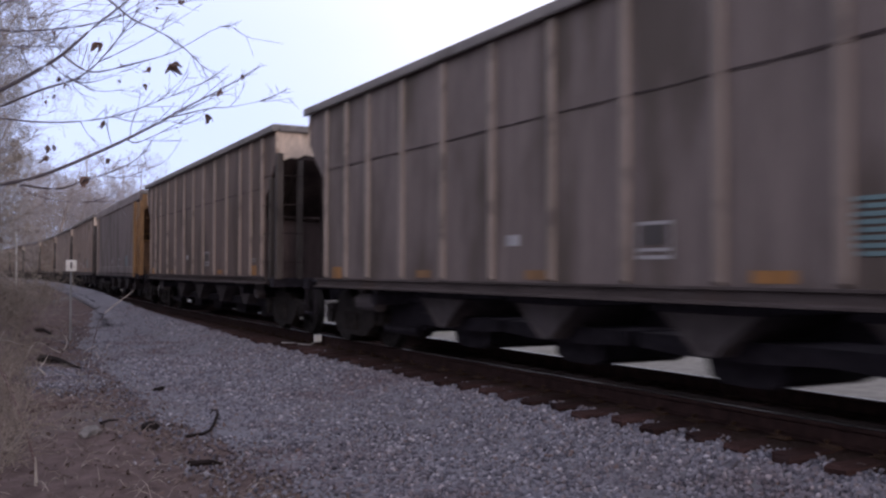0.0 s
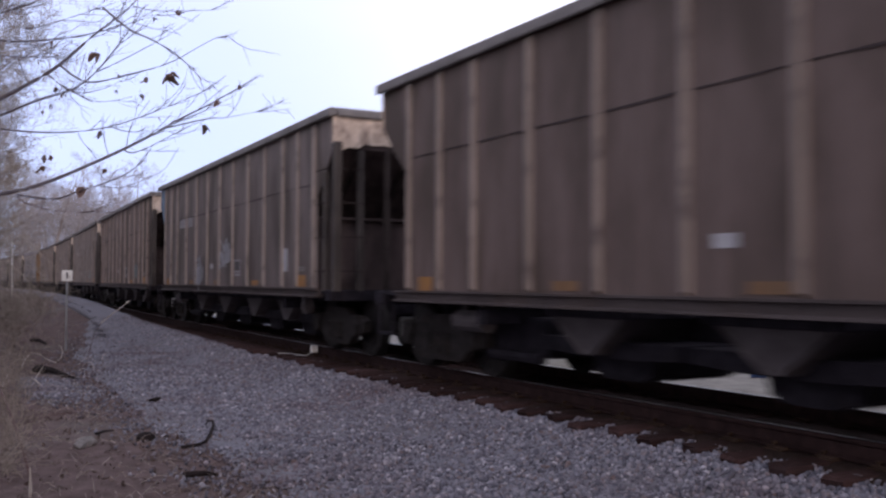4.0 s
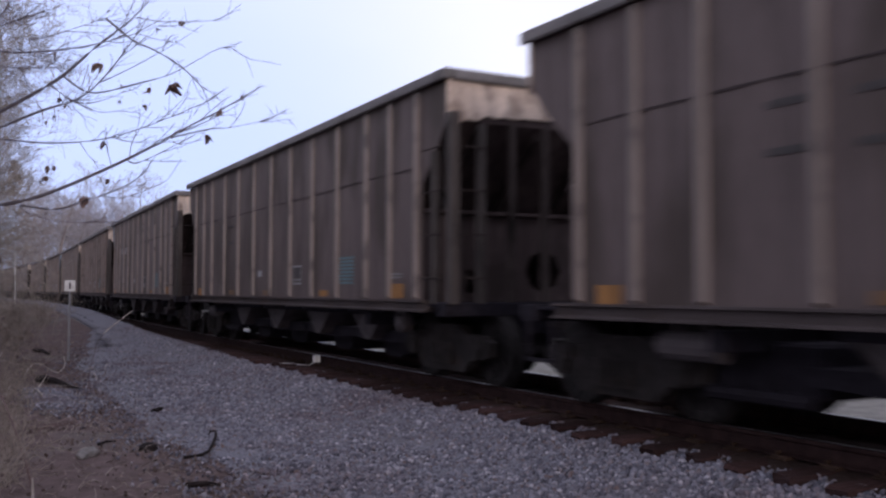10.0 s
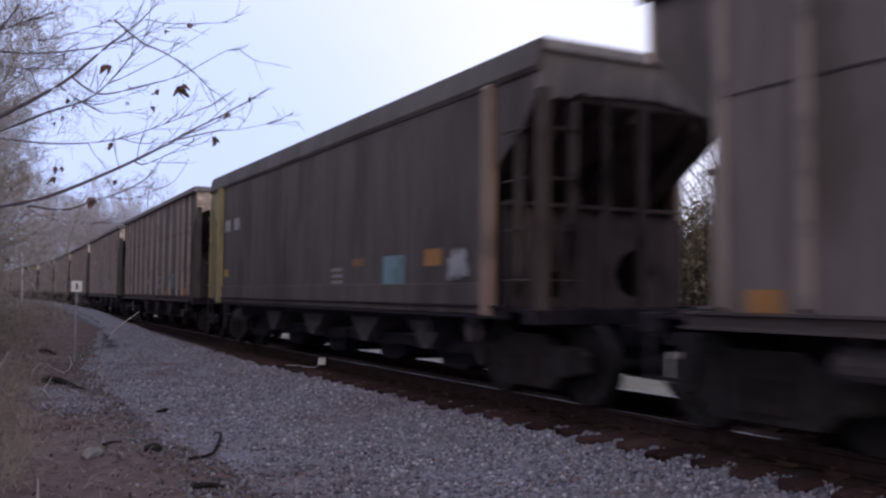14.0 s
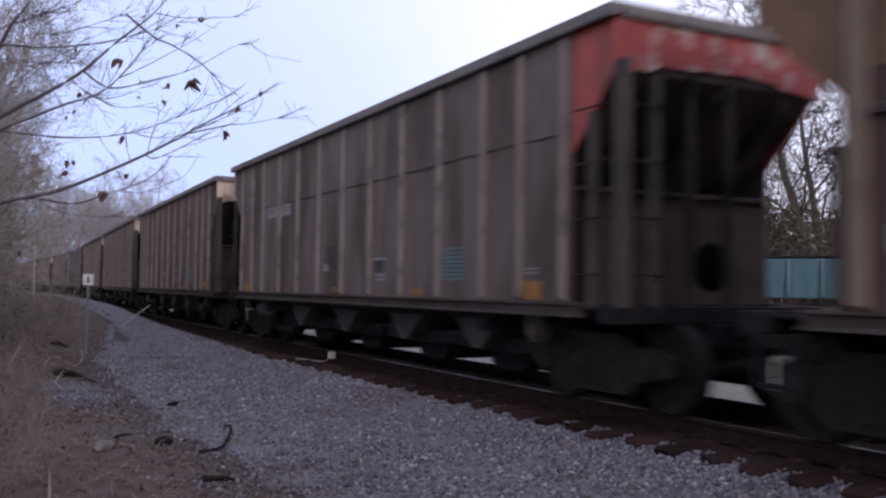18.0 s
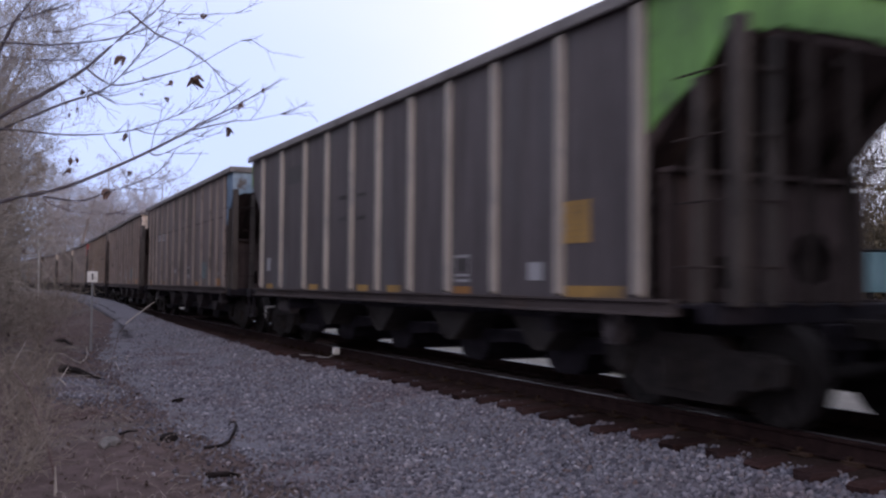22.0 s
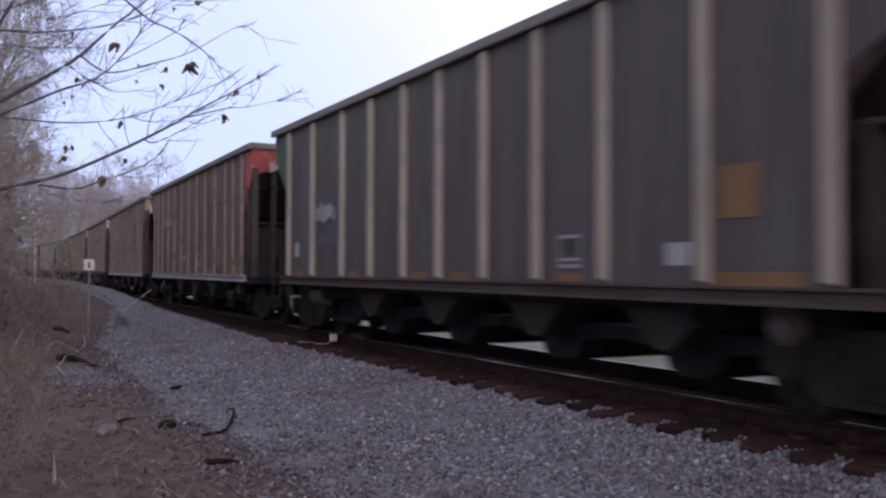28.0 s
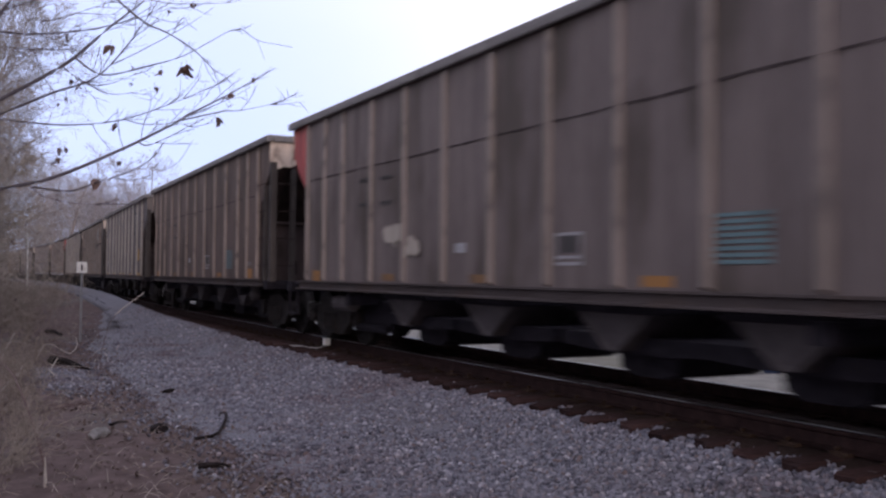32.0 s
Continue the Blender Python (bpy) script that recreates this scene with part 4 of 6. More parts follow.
def rail_car(j, kind="hopper", tone="grey", end="cream", front="", rear="", marks=(), label="", white_sill=False, post="", front_post=None, column="", front_ladder=False, dark_end=False):
    car = thing("hopper_car" if kind != "patched" else "gondola_car", label, "rail car", "cars of the coal train")
    sheet_m, rib_m = M_SHEET[tone], M_RIB[tone]
    s_build = side_sheet(kind)
    part("side_sheet", shared("side_sheet", (kind, 0), s_build, sheet_m), None, car)
    part("side_sheet", shared("side_sheet", (kind, 1), mirrored(s_build), sheet_m), None, car)
    wide = kind in ("wide", "patched")
    if kind == "hopper":
        part("lap_seam", shared("lap_seam", 0, lap_seam, M_SEAM), None, car, "grimy lap seam with its shadow drawn in")
        part("lap_seam", shared("lap_seam", 1, mirrored(lap_seam), M_SEAM), None, car)
    rb = rib_mesh(0.135 if wide else 0.10, 1.10, 3.88, 0.065 if wide else 0.052)
    for a in RIBS[kind]:
        part("rib", shared("rib", (wide, 0), rb, rib_m), None, car, loc=(0, car_y(a), 0))
        part("rib", shared("rib", (wide, 1), mirrored(rb), rib_m), None, car, loc=(0, car_y(a), 0))
    deep = kind == "smooth"
    if deep:
        def weld():
            return boxes((-1.521, -1.514, -0.012, 0.012, 1.37, 3.64))
        for a in (2.2, 3.45, 4.7, 5.95, 7.2, 8.45, 9.7, 10.95, 12.2):
            part("weld_seam", shared("weld_seam", 0, weld, sheet_m), None, car, loc=(0, car_y(a), 0))
            part("weld_seam", shared("weld_seam", 1, mirrored(weld), sheet_m), None, car, loc=(0, car_y(a), 0))
    ch = chord(deep=deep)
    part("top_chord", shared("top_chord", (deep, 0), ch, M_CHORD if not deep else sheet_m), None, car)
    part("top_chord", shared("top_chord", (deep, 1), mirrored(ch), M_CHORD if not deep else sheet_m), None, car)
    if not deep:
        for ob in list(car.children)[-2:]:
            ob.scale.y, ob.location.y = (1 + 0.02 / HALF, -0.10) if kind == "wide" else (1 - 0.04 / HALF, -0.04)
    sm = M_SILL_WHITE if white_sill else (M_UNDER if kind == "smooth" else M_SILL)
    part("side_sill", shared("side_sill", 0, sill, sm), None, car, "white-painted sill flange" if white_sill else "")
    part("side_sill", shared("side_sill", 1, mirrored(sill), sm), None, car)
    part("centre_sill", shared("centre_sill", 0, centre_sill, M_UNDER), None, car)
    part("air_reservoir", shared("air_reservoir", 0, reservoir, M_HOPPER), None, car)
    part("brake_rigging", shared("brake_rigging", 0, rigging, M_UNDER), None, car)
    if kind != "patched":
        part("brake_valve_box", shared("brake_valve_box", 0, air_gear, M_HOPPER), None, car, "pale grey valve box")
    pm = M_PAINT[post] if post else (M_INNERPOST if dark_end else M_ENDPOST)
    rear_pm = pm
    front_pm = pm if front_post is None else (M_PAINT[front_post] if front_post else rib_m)
    for e, (tri, spin) in enumerate(((front, 0), (rear, math.pi))):
        pm = rear_pm if spin else front_pm
        def turned(name, build, m, lab="", key=0):
            ob = part(name, shared(name, key, build, m), None, car, lab)
            ob.rotation_euler = (0, 0, spin)
            if name in ("corner_gusset", "end_panel", "end_chord", "rung", "slope_sheet", "slope_stiffener"):
                ob.location.y = -longer if spin else longer
            return ob
        gm = M_PAINT[tri] if tri else sheet_m
        # the wide-ribbed cars overhang more behind, and all ribbed ones less in front
        longer = 0 if kind == "smooth" else -0.08 if not spin else 0.12 if kind == "wide" else 0
        depth = 0.965 if kind == "smooth" else 0.825 if not spin else 1.085 if longer else 0.765
        turned("corner_gusset", gusset(depth), gm, (tri + " painted corner") if tri else "", key=(0, depth))
        turned("corner_gusset", mirrored(gusset(depth)), gm, key=(1, depth))
        turned("end_panel", end_plate, M_PAINT["peeled" if end == "red" else end], "peeling red and white end panel" if end == "red" else "grimy " + end + " end panel")
        turned("end_chord", end_chord, M_CHORD)
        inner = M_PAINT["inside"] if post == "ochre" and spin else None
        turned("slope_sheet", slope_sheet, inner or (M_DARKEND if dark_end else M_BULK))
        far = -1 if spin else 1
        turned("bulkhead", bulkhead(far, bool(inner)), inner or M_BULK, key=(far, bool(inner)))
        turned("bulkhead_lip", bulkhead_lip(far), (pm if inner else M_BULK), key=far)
        turned("end_sill", end_sill, M_UNDER)
        for x in (-1.0, 0.0, 1.0):
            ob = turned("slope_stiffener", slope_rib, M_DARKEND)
            ob.location.x = x
        near = -1 if front_ladder and not spin else 1      # ladders and posts stand at one corner of each end
        for k in range(4):
            for q, rung in enumerate((side_rung, end_rung)):
                ob = turned("rung", mirrored(rung) if near > 0 else rung, pm if post or front_post else M_DARKEND, key=(q, near))
                ob.location.z = 1.38 + 0.55 * k
        turned("stirrup_step", stirrup, M_UNDER)
        turned("coupler", coupler, M_TRUCK)
        if "hose" not in CACHE:
            CACHE["hose"] = air_hose().mesh("air_hose", M_RUBBER)
        ob = part("air_hose", CACHE["hose"], None, car)
        ob.rotation_euler = (0, 0, spin)
        turned("placard", defect_plate, M_WHITEPAINT if j % 3 != 1 else M_GALV, "small pale placard")
        for x, y, w in ((near * 1.45, HALF + 0.01, 0.14), (near * 0.98, HALF - 0.04, 0.11), (near * 1.47, HALF - 0.42, 0.11)):
            if inner and abs(x) < 1:
                continue
            z1 = (3.34 if abs(x) < 1.4 else 3.46) if y > HALF - 0.3 else 3.02
            def build(w=w, z1=z1):
                return boxes((-w / 2, w / 2, -w / 2, w / 2, 1.05, z1), bevel=0.012)
            ob = part("end_post", shared("end_post", (w, z1), build, pm), None, car)
            sgn = -1 if spin else 1
            ob.location = (x * sgn, (y + longer) * sgn, 0)
        for x, w in () if inner else ((0.44, 0.10), (-0.12, 0.12)):
            def build(w=w):
                return boxes((-w / 2, w / 2, -0.045, 0.045, 1.05, 3.40), bevel=0.012)
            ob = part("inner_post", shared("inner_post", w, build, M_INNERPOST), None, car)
            sgn = -1 if spin else 1
            ob.location = (near * x * sgn, (HALF - 0.09 + longer) * sgn, 0)
        if kind == "smooth":
            def corner():
                return boxes((-1.60, -1.46, HALF - (1.12 if slim else 1.25), HALF - 0.90, 0.97, 3.66), bevel=0.02)
            slim = bool(column and spin)
            turned("corner_column", corner, M_PAINT[column] if slim else pm, "painted corner column", key=(0, slim))
            turned("corner_column", mirrored(corner), M_PAINT[column] if slim else pm, key=(1, slim))
    if kind == "patched":
        part("belly_girder", shared("belly_girder", 0, fishbelly, M_UNDER), None, car)
        for y in (-3.6, -2.4, -1.2, 0, 1.2, 2.4, 3.6):
            part("cross_bearer", shared("cross_bearer", 0, cross_bearer, M_UNDER), None, car, loc=(0, y, 0))
    else:
        for a in (4.38, 6.76, 9.2, 11.4):
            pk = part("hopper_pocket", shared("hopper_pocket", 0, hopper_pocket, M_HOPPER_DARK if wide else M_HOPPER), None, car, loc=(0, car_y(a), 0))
            part("discharge_door", shared("discharge_door", wide, slim_door if wide else pocket_door, M_UNDER), None, pk)
            part("pocket_frame", shared("pocket_frame", 0, pocket_frame, M_UNDER), None, pk)
    for y in (-HALF + 0.98, HALF - 0.98):
        tr = part("truck", shared("truck", 0, truck_frame, M_TRUCK), None, car, loc=(0, y, 0))
        for k, wy in enumerate((-0.89, 0.89)):
            ws = part("wheelset", shared("wheelset", 0, wheelset_mesh, M_WHEEL), None, tr, loc=(0, wy, 0.457))
            WHEELS.append((k, ws))
    for mk in marks:
        mk(car)
    # the body is drawn 3.03 m wide and narrowed to its width here; the near side stays in its plane
    for ob in car.children:
        if ob.name.split(".")[0] not in ("truck", "coupler", "air_hose", "centre_sill"):
            ob.scale.x = BODY_WIDTH / 3.03
            ob.location.x = -1.515 + (ob.location.x + 1.515) * BODY_WIDTH / 3.03
    return car


def label_panel(colour="white", a=3.0, z=2.77, big=False):
    def put(car):
        for q, w, n in ((0.54, 0.66, 4), (1.40, 0.62, 4)) if big else ((0.27, 0.72, 4), (1.15, 0.58, 3)):
            mark(car, "label_panel", flat_mark(w, 0.27), (w, 0.27), "white" if big else "faint" if colour == "white" else colour, a + q, z - 0.02 * q, "worn pale reporting panel")
            mark(car, "lettering", letters_mark(n, w - 0.10, 0.17), (n, w), "pale", a + q, z - 0.02 * q)
    return put


def dark_lettering(a=3.0):
    def put(car):
        for q, z in ((0.5, 2.66), (1.3, 2.64), (0.5, 2.29), (1.3, 2.27)):
            mark(car, "lettering", letters_mark(5, 0.40, 0.06), (5, 0.40, 0.06), "dark", a + q, z, "faded dark lettering")
    return put


def small_marks(teal=True, corner="orange"):
    def put(car):
        mark(car, "notice_plate", flat_mark(0.26, 0.12), (0.26, 0.12), "white", 6.55, 1.56)
        mark(car, "stencil_frame", frame_mark(0.46, 0.34), 0, "faint", 8.85, 1.5)
        mark(car, "stencil_panel", flat_mark(0.3, 0.18), (0.3, 0.18), "dark", 8.85, 1.55)
        if teal:
            mark(car, "data_block", rows_mark(0.60, 0.44, 8, 0.6), (0.60, 0.44, 8), "teal", 11.22, 1.54, "faded teal block of tiny lines")
        mark(car, "data_block", rows_mark(0.4, 0.09, 2), (0.4, 0.09, 2), "pale", 13.05, 1.43)
        for a in (1.42, 4.4, 7.0, 10.2):
            mark(car, "reflector", flat_mark(0.42 if a > 2 else 0.36, 0.10 if a > 2 else 0.2), a > 2, "dim" if 2 < a < 9 and corner == "orange" else corner, a, 1.18, "dusty orange reflector")
        mark(car, "reflector", flat_mark(0.5, 0.2), 3, corner, 13.05, 1.22)
    return put


def sill_stripes(colour="yellow", block=True, shift=0.0):
    def put(car):
        for a in (1.58, 4.35, 6.72, 7.92):
            mark(car, "reflector", flat_mark(0.45, 0.10), 9, colour, a, 1.15, "yellow reflective strip")
        mark(car, "stencil_frame", frame_mark(0.40, 0.34), 2, "faint", 10.29 + shift, 1.42)
        mark(car, "stencil_panel", flat_mark(0.26, 0.16), (0.26, 0.16), "dark", 10.29 + shift, 1.47)
        mark(car, "reflector", flat_mark(0.46, 0.09), 8, "orange" if colour != "dim" else "dim", 10.29 + shift, 1.15)
        mark(car, "reflector", flat_mark(0.95, 0.13), 7, colour, 12.83, 1.15)
        if block:
            mark(car, "notice_plate", flat_mark(0.30, 0.20), (0.30, 0.20), "white", 11.93 + shift * 0.7, 1.37)
            mark(car, "data_block", rows_mark(0.46, 0.44, 7, 0.96), (0.46, 0.44, 7), colour, 12.64 + shift * 0.4, 1.87, "yellow block of tiny lines")
            mark(car, "notice_plate", flat_mark(0.24, 0.26), 5, "white", 1.5, 1.6)
    return put


def spray(colour, *rows):
    def put(car):
        for k, (a, z, w, h) in enumerate(rows):
            mark(car, "spray_paint", spray_mark(int(a * 100), w * 0.85, h * 0.8, 75, 0.062), (a, z, w, h), colour, a, z, "ragged " + ("grey-white" if colour == "spray" else colour) + " spray-paint patch")
    return put


def scribble(colour, *rows):
    def put(car):
        for glyph, a, z, w, h in rows:
            mark(car, "spray_stroke", stroke_mark(glyph, w, h), (glyph, w, h), colour, a, z, "thin pale spray-painted stroke")
    return put


def flats(*rows):
    def put(car):
        for colour, a, z, w, h in rows:
            mark(car, "painted_panel", flat_mark(w, h, -1.519), (w, h), colour, a, z, "faded " + colour + " painted panel")
    return put


def lines(*rows):
    def put(car):
        for colour, a, z, w, h, n in rows:
            mark(car, "data_block", rows_mark(w, h, n), (w, h, n), colour, a, z)
    return put


def letterblock(*rows):
    def put(car):
        for a, z in rows:
            mark(car, "lettering", letters_mark(4, 0.55, 0.17), (4, 0.55, 0.17), "faint", a, z, "worn white lettering")
    return put


def ledge(*rows):
    """Short stiffener bars between ribs."""
    def put(car):
        for a, z, w in rows:
            def build(w=w):
                bm = bmesh.new()
                prism(bm, [(-1.515, -0.05), (-1.575, -0.03), (-1.575, 0.03), (-1.515, 0.05)], "y", -w / 2, w / 2)
                return bm
            part("stiffener_bar", shared("stiffener_bar", w, build, M_SILL), None, car, loc=(0, car_y(a), z))
    return put


PLAIN = "weathered grey aluminium coal hopper with tan ribs and grimy cream end"
SPEC = {
    -9: dict(tone="brown"), -8: dict(tone="brown"), -7: dict(tone="brown"), -5: dict(tone="brown"),
    -2: dict(kind="smooth", tone="grey", end="ochre", post="ochre", front_post="", rear="ochre", marks=[small_marks()], label="smooth-sided grey coal hopper with ochre ends"),
    -1: dict(marks=[small_marks(False)], tone="warm"),
    0: dict(marks=[small_marks()]),
    1: dict(front="blue", marks=[label_panel(), small_marks()], label="grey coal hopper with blue corners and pale label panels"),
    2: dict(marks=[dark_lettering(), small_marks()], tone="warm"),
    3: dict(front="blue", marks=[label_panel(), small_marks(False), spray("spray", (5.36, 1.43, 1.0, 0.86), (7.86, 1.82, 1.12, 0.70)), flats(("white", 12.1, 1.6, 0.42, 0.42))], label="grey coal hopper with blue corners and white spray paint"),
    4: dict(tone="warm", marks=[small_marks()]),
    5: dict(end="paleblue", rear="blue", tone="warm", marks=[small_marks(False), label_panel("pale"), scribble("faint", ("dash", 2.4, 2.55, 0.5, 0.1), ("dash", 3.3, 2.55, 0.5, 0.1), ("cup", 4.3, 2.72, 0.6, 0.95), ("loop", 5.5, 2.66, 0.6, 0.9), ("bar", 5.15, 2.66, 0.2, 0.9), ("loop", 6.75, 2.74, 0.55, 0.8), ("hook", 8.0, 2.86, 0.6, 0.7), ("cup", 9.05, 2.74, 0.5, 0.9), ("hook", 9.6, 2.9, 0.5, 0.8), ("bar", 10.6, 3.05, 0.2, 0.5), ("loop", 10.6, 2.62, 0.22, 0.22)),
            flats(("chalk", 11.42, 1.53, 0.40, 0.42), ("chalk", 8.9, 1.5, 0.16, 0.26))], label="brown-grey coal hopper with faint scrawls and pale blue end"),
    6: dict(front="red", marks=[label_panel(z=2.73, big=True), dark_lettering(3.2), small_marks(), flats(("navy", 5.62, 1.58, 0.46, 0.40))], label="grey coal hopper with red corners and pale label panels"),
    7: dict(tone="warm", marks=[dark_lettering(), small_marks()]),
    8: dict(front="blue", marks=[label_panel(), small_marks()], label="grey coal hopper with blue corners and pale label panels"),
    9: dict(tone="dim", marks=[dark_lettering(), small_marks()]),
    10: dict(marks=[dark_lettering(), small_marks()], tone="dim"),
    11: dict(front="blue", marks=[label_panel(), small_marks()], label="grey coal hopper with blue corners and pale label panels"),
    12: dict(tone="dim", marks=[dark_lettering(), small_marks(), flats(("dark", 13.3, 1.72, 0.3, 0.22))]),
    13: dict(kind="smooth", tone="plum", end="sooty", column="column", dark_end=True, front_post="olive", front_ladder=True, front="olive", marks=[flats(("faint", 1.65, 2.74, 0.46, 0.26), ("faint", 2.45, 2.74, 0.46, 0.26), ("yellow", 1.6, 1.66, 0.36, 0.17), ("dim", 9.6, 1.70, 0.5, 0.12), ("orange", 12.15, 1.7, 0.5, 0.22), ("skyblue", 10.92, 1.55, 0.72, 0.42)), spray("spray", (12.85, 1.58, 0.5, 0.34)),
            lines(("pale", 8.7, 1.5, 0.5, 0.3, 3))], label="smooth-sided grey coal hopper with olive end columns"),
    14: dict(marks=[label_panel(), small_marks(False), spray("tan", (8.1, 1.65, 0.9, 0.9), (9.2, 1.55, 0.9, 0.7), (10.3, 1.6, 0.8, 0.45)), scribble("pale", ("cup", 4.0, 1.75, 0.5, 0.4), ("hook", 5.2, 1.75, 0.5, 0.4), ("loop", 6.3, 1.7, 0.5, 0.5))], label="grey coal hopper with tan and pale spray paint"),
    16: dict(tone="warm", marks=[dark_lettering(), small_marks()]),
    17: dict(end="red", rear="red", marks=[label_panel(), small_marks(), flats(("dark", 6.75, 1.72, 0.5, 0.4))], label="grey coal hopper with red end and pale label panels"),
    18: dict(tone="brown", kind="wide", dark_end=True, end="dull", front="rustpanel", marks=[ledge((1.72, 2.50, 1.1), (3.1, 2.56, 1.2), (11.5, 2.50, 1.2), (12.85, 2.50, 1.15)), flats(("rustpanel", 1.72, 3.30, 1.08, 0.98), ("rustpanel", 13.25, 2.05, 0.24, 0.62), ("white", 1.4, 1.6, 0.2, 0.2), ("ochre", 4.1, 1.55, 0.25, 0.34), ("ochre", 6.0, 1.55, 0.25, 0.38), ("ochre", 8.2, 1.55, 0.3, 0.4), ("pale", 12.2, 1.25, 0.5, 0.18)), letterblock((4.4, 2.28), (4.4, 1.98), (5.6, 2.28), (5.6, 1.98)),
             lines(("pale", 10.3, 1.3, 0.5, 0.1, 2), ("pale", 12.2, 1.5, 0.5, 0.1, 2))], label="rust-brown coal hopper with patched plates"),
    19: dict(tone="warm", marks=[dark_lettering(), small_marks(), ]),
    20: dict(rear="blue", end="paleblue", marks=[label_panel(), small_marks()], label="grey coal hopper with faded blue end and corners"),
    21: dict(kind="wide", tone="slate", end="green", rear="green", marks=[sill_stripes(shift=-0.24), dark_lettering(5.3), flats(("dark", 3.15, 3.3, 0.9, 0.34))], label="slate-grey coal hopper with bright green end"),
    22: dict(kind="smooth", tone="ash", end="sand", post="ochre", front_post="", rear="ochre", marks=[flats(("pale", 1.6, 2.75, 0.6, 0.3), ("dim", 7.6, 1.8, 0.35, 0.12), ("orange", 9.95, 1.75, 0.5, 0.12), ("orange", 12.2, 1.83, 0.42, 0.2)), lines(("skyblue", 11.1, 1.59, 0.72, 0.44, 8), ("faint", 8.6, 1.54, 0.45, 0.24, 3)),
             spray("white", (12.62, 2.02, 0.5, 0.16), (13.05, 1.84, 0.6, 0.22)), spray("spray", (13.1, 1.42, 0.5, 0.14))], label="smooth-sided grey coal hopper with ochre ends and white spray paint"),
    23: dict(tone="warm", marks=[dark_lettering(), small_marks()]),
    24: dict(front="blue", marks=[label_panel(), small_marks()], label="grey coal hopper with blue corners and pale label panels"),
    25: dict(front="red", white_sill=True, marks=[label_panel(), small_marks(), dark_lettering(3.0)], label="grey coal hopper with red corners and white sill"),
    26: dict(end="red", rear="red", white_sill=True, tone="warm", marks=[label_panel("pale"), small_marks()], label="brown-grey coal hopper with red end and white sill"),
    27: dict(kind="wide", tone="slate", front="darkgreen", end="dull", marks=[sill_stripes("dim"), flats(("purple", 3.12, 2.08, 0.95, 0.82)), spray("white", (3.05, 2.2, 0.9, 0.25))], label="slate-grey coal hopper with dark green corners and purple emblem"),
    28: dict(kind="patched", tone="ash", end="cream", front="mossy", marks=[ledge((1.7, 2.68, 1.0), (2.9, 2.68, 1.0), (1.7, 1.52, 1.0), (11.9, 2.7, 1.2), (13.1, 2.7, 1.0), (13.0, 1.5, 1.0)), flats(("white", 11.9, 3.2, 0.95, 0.75), ("orange", 13.1, 3.05, 0.6, 0.6), ("rust", 13.05, 2.1, 0.22, 0.22), ("white", 12.2, 1.5, 0.34, 0.14)),
             lines(("teal", 11.9, 3.28, 0.85, 0.5, 4), ("yellow", 13.1, 3.05, 0.5, 0.5, 6)), sill_stripes("dim", False, 0.0)], label="patched grey gondola car with stiffener bars and white panel"),
    29: dict(kind="wide", tone="paleslate", front="mossy", end="dull", marks=[sill_stripes(), dark_lettering(5.3), flats(("black", 11.57, 3.13, 1.05, 0.92)), scribble("pale", ("loop", 11.6, 3.13, 0.62, 0.66), ("hook", 11.6, 3.13, 0.5, 0.4))], label="pale-ribbed slate-grey coal hopper with moss-green corners"),
    30: dict(tone="warm", marks=[dark_lettering(), small_marks()], label="dusty brown coal hopper with grimy cream end"),
    31: dict(front="red", tone="grey", marks=[dark_lettering(), small_marks(), spray("tan", (4.6, 1.8, 0.7, 0.25), (5.2, 1.6, 0.4, 0.2))], label="grey coal hopper with red corners and tan spray paint"),
}
CARS = {}
for j in range(-10, 34):
    spec = dict(SPEC.get(j, {}))
    if j not in SPEC:
        spec = dict(tone="warm" if j % 2 else "grey", marks=[small_marks()])
    spec.setdefault("label", PLAIN)
    CARS[j] = rail_car(j, **spec)


# ---------------------------------------------------------------- trees and brush
def bent(r, p, d, length, segs, wander, lift=0.0):
    pts = [p.copy()]
    for _ in range(segs):
        d = (d + Vector((r.gauss(0, wander), r.gauss(0, wander), r.gauss(0, wander) + lift))).normalized()
        p = p + d * (length / segs)
        pts.append(p.copy())
    return pts, d


def fork(r, out, p, d, length, radius, level, spread, thin):
    n = (5, 4, 3, 3)[min(level, 3)]
    pts, end = bent(r, p, d, length, (5, 4, 3, 2)[min(level, 3)], 0.10 + 0.05 * level, 0.02)
    k = len(pts)
    out.tube(pts, [max(radius * (1 - 0.75 * i / (k - 1)), thin) for i in range(k)], n)
    if level >= 4:
        return
    kids = (9, 6, 5, 4)[level]
    for q in range(kids):
        u = r.uniform(0.25, 1.0)
        i = min(int(u * (k - 1)), k - 2)
        at = pts[i].lerp(pts[i + 1], u * (k - 1) - i)
        way = (pts[i + 1] - pts[i]).normalized()
        side = way.orthogonal().normalized()
        side.rotate(Matrix.Rotation(r.uniform(0, 6.28), 3, way))
        nd = (way * (1 - spread * 0.5) + side * spread * r.uniform(0.7, 1.2) + Vector((0, 0, 0.18))).normalized()
        fork(r, out, at, nd, length * r.uniform(0.38, 0.62), radius * 0.42, level + 1, spread, thin)


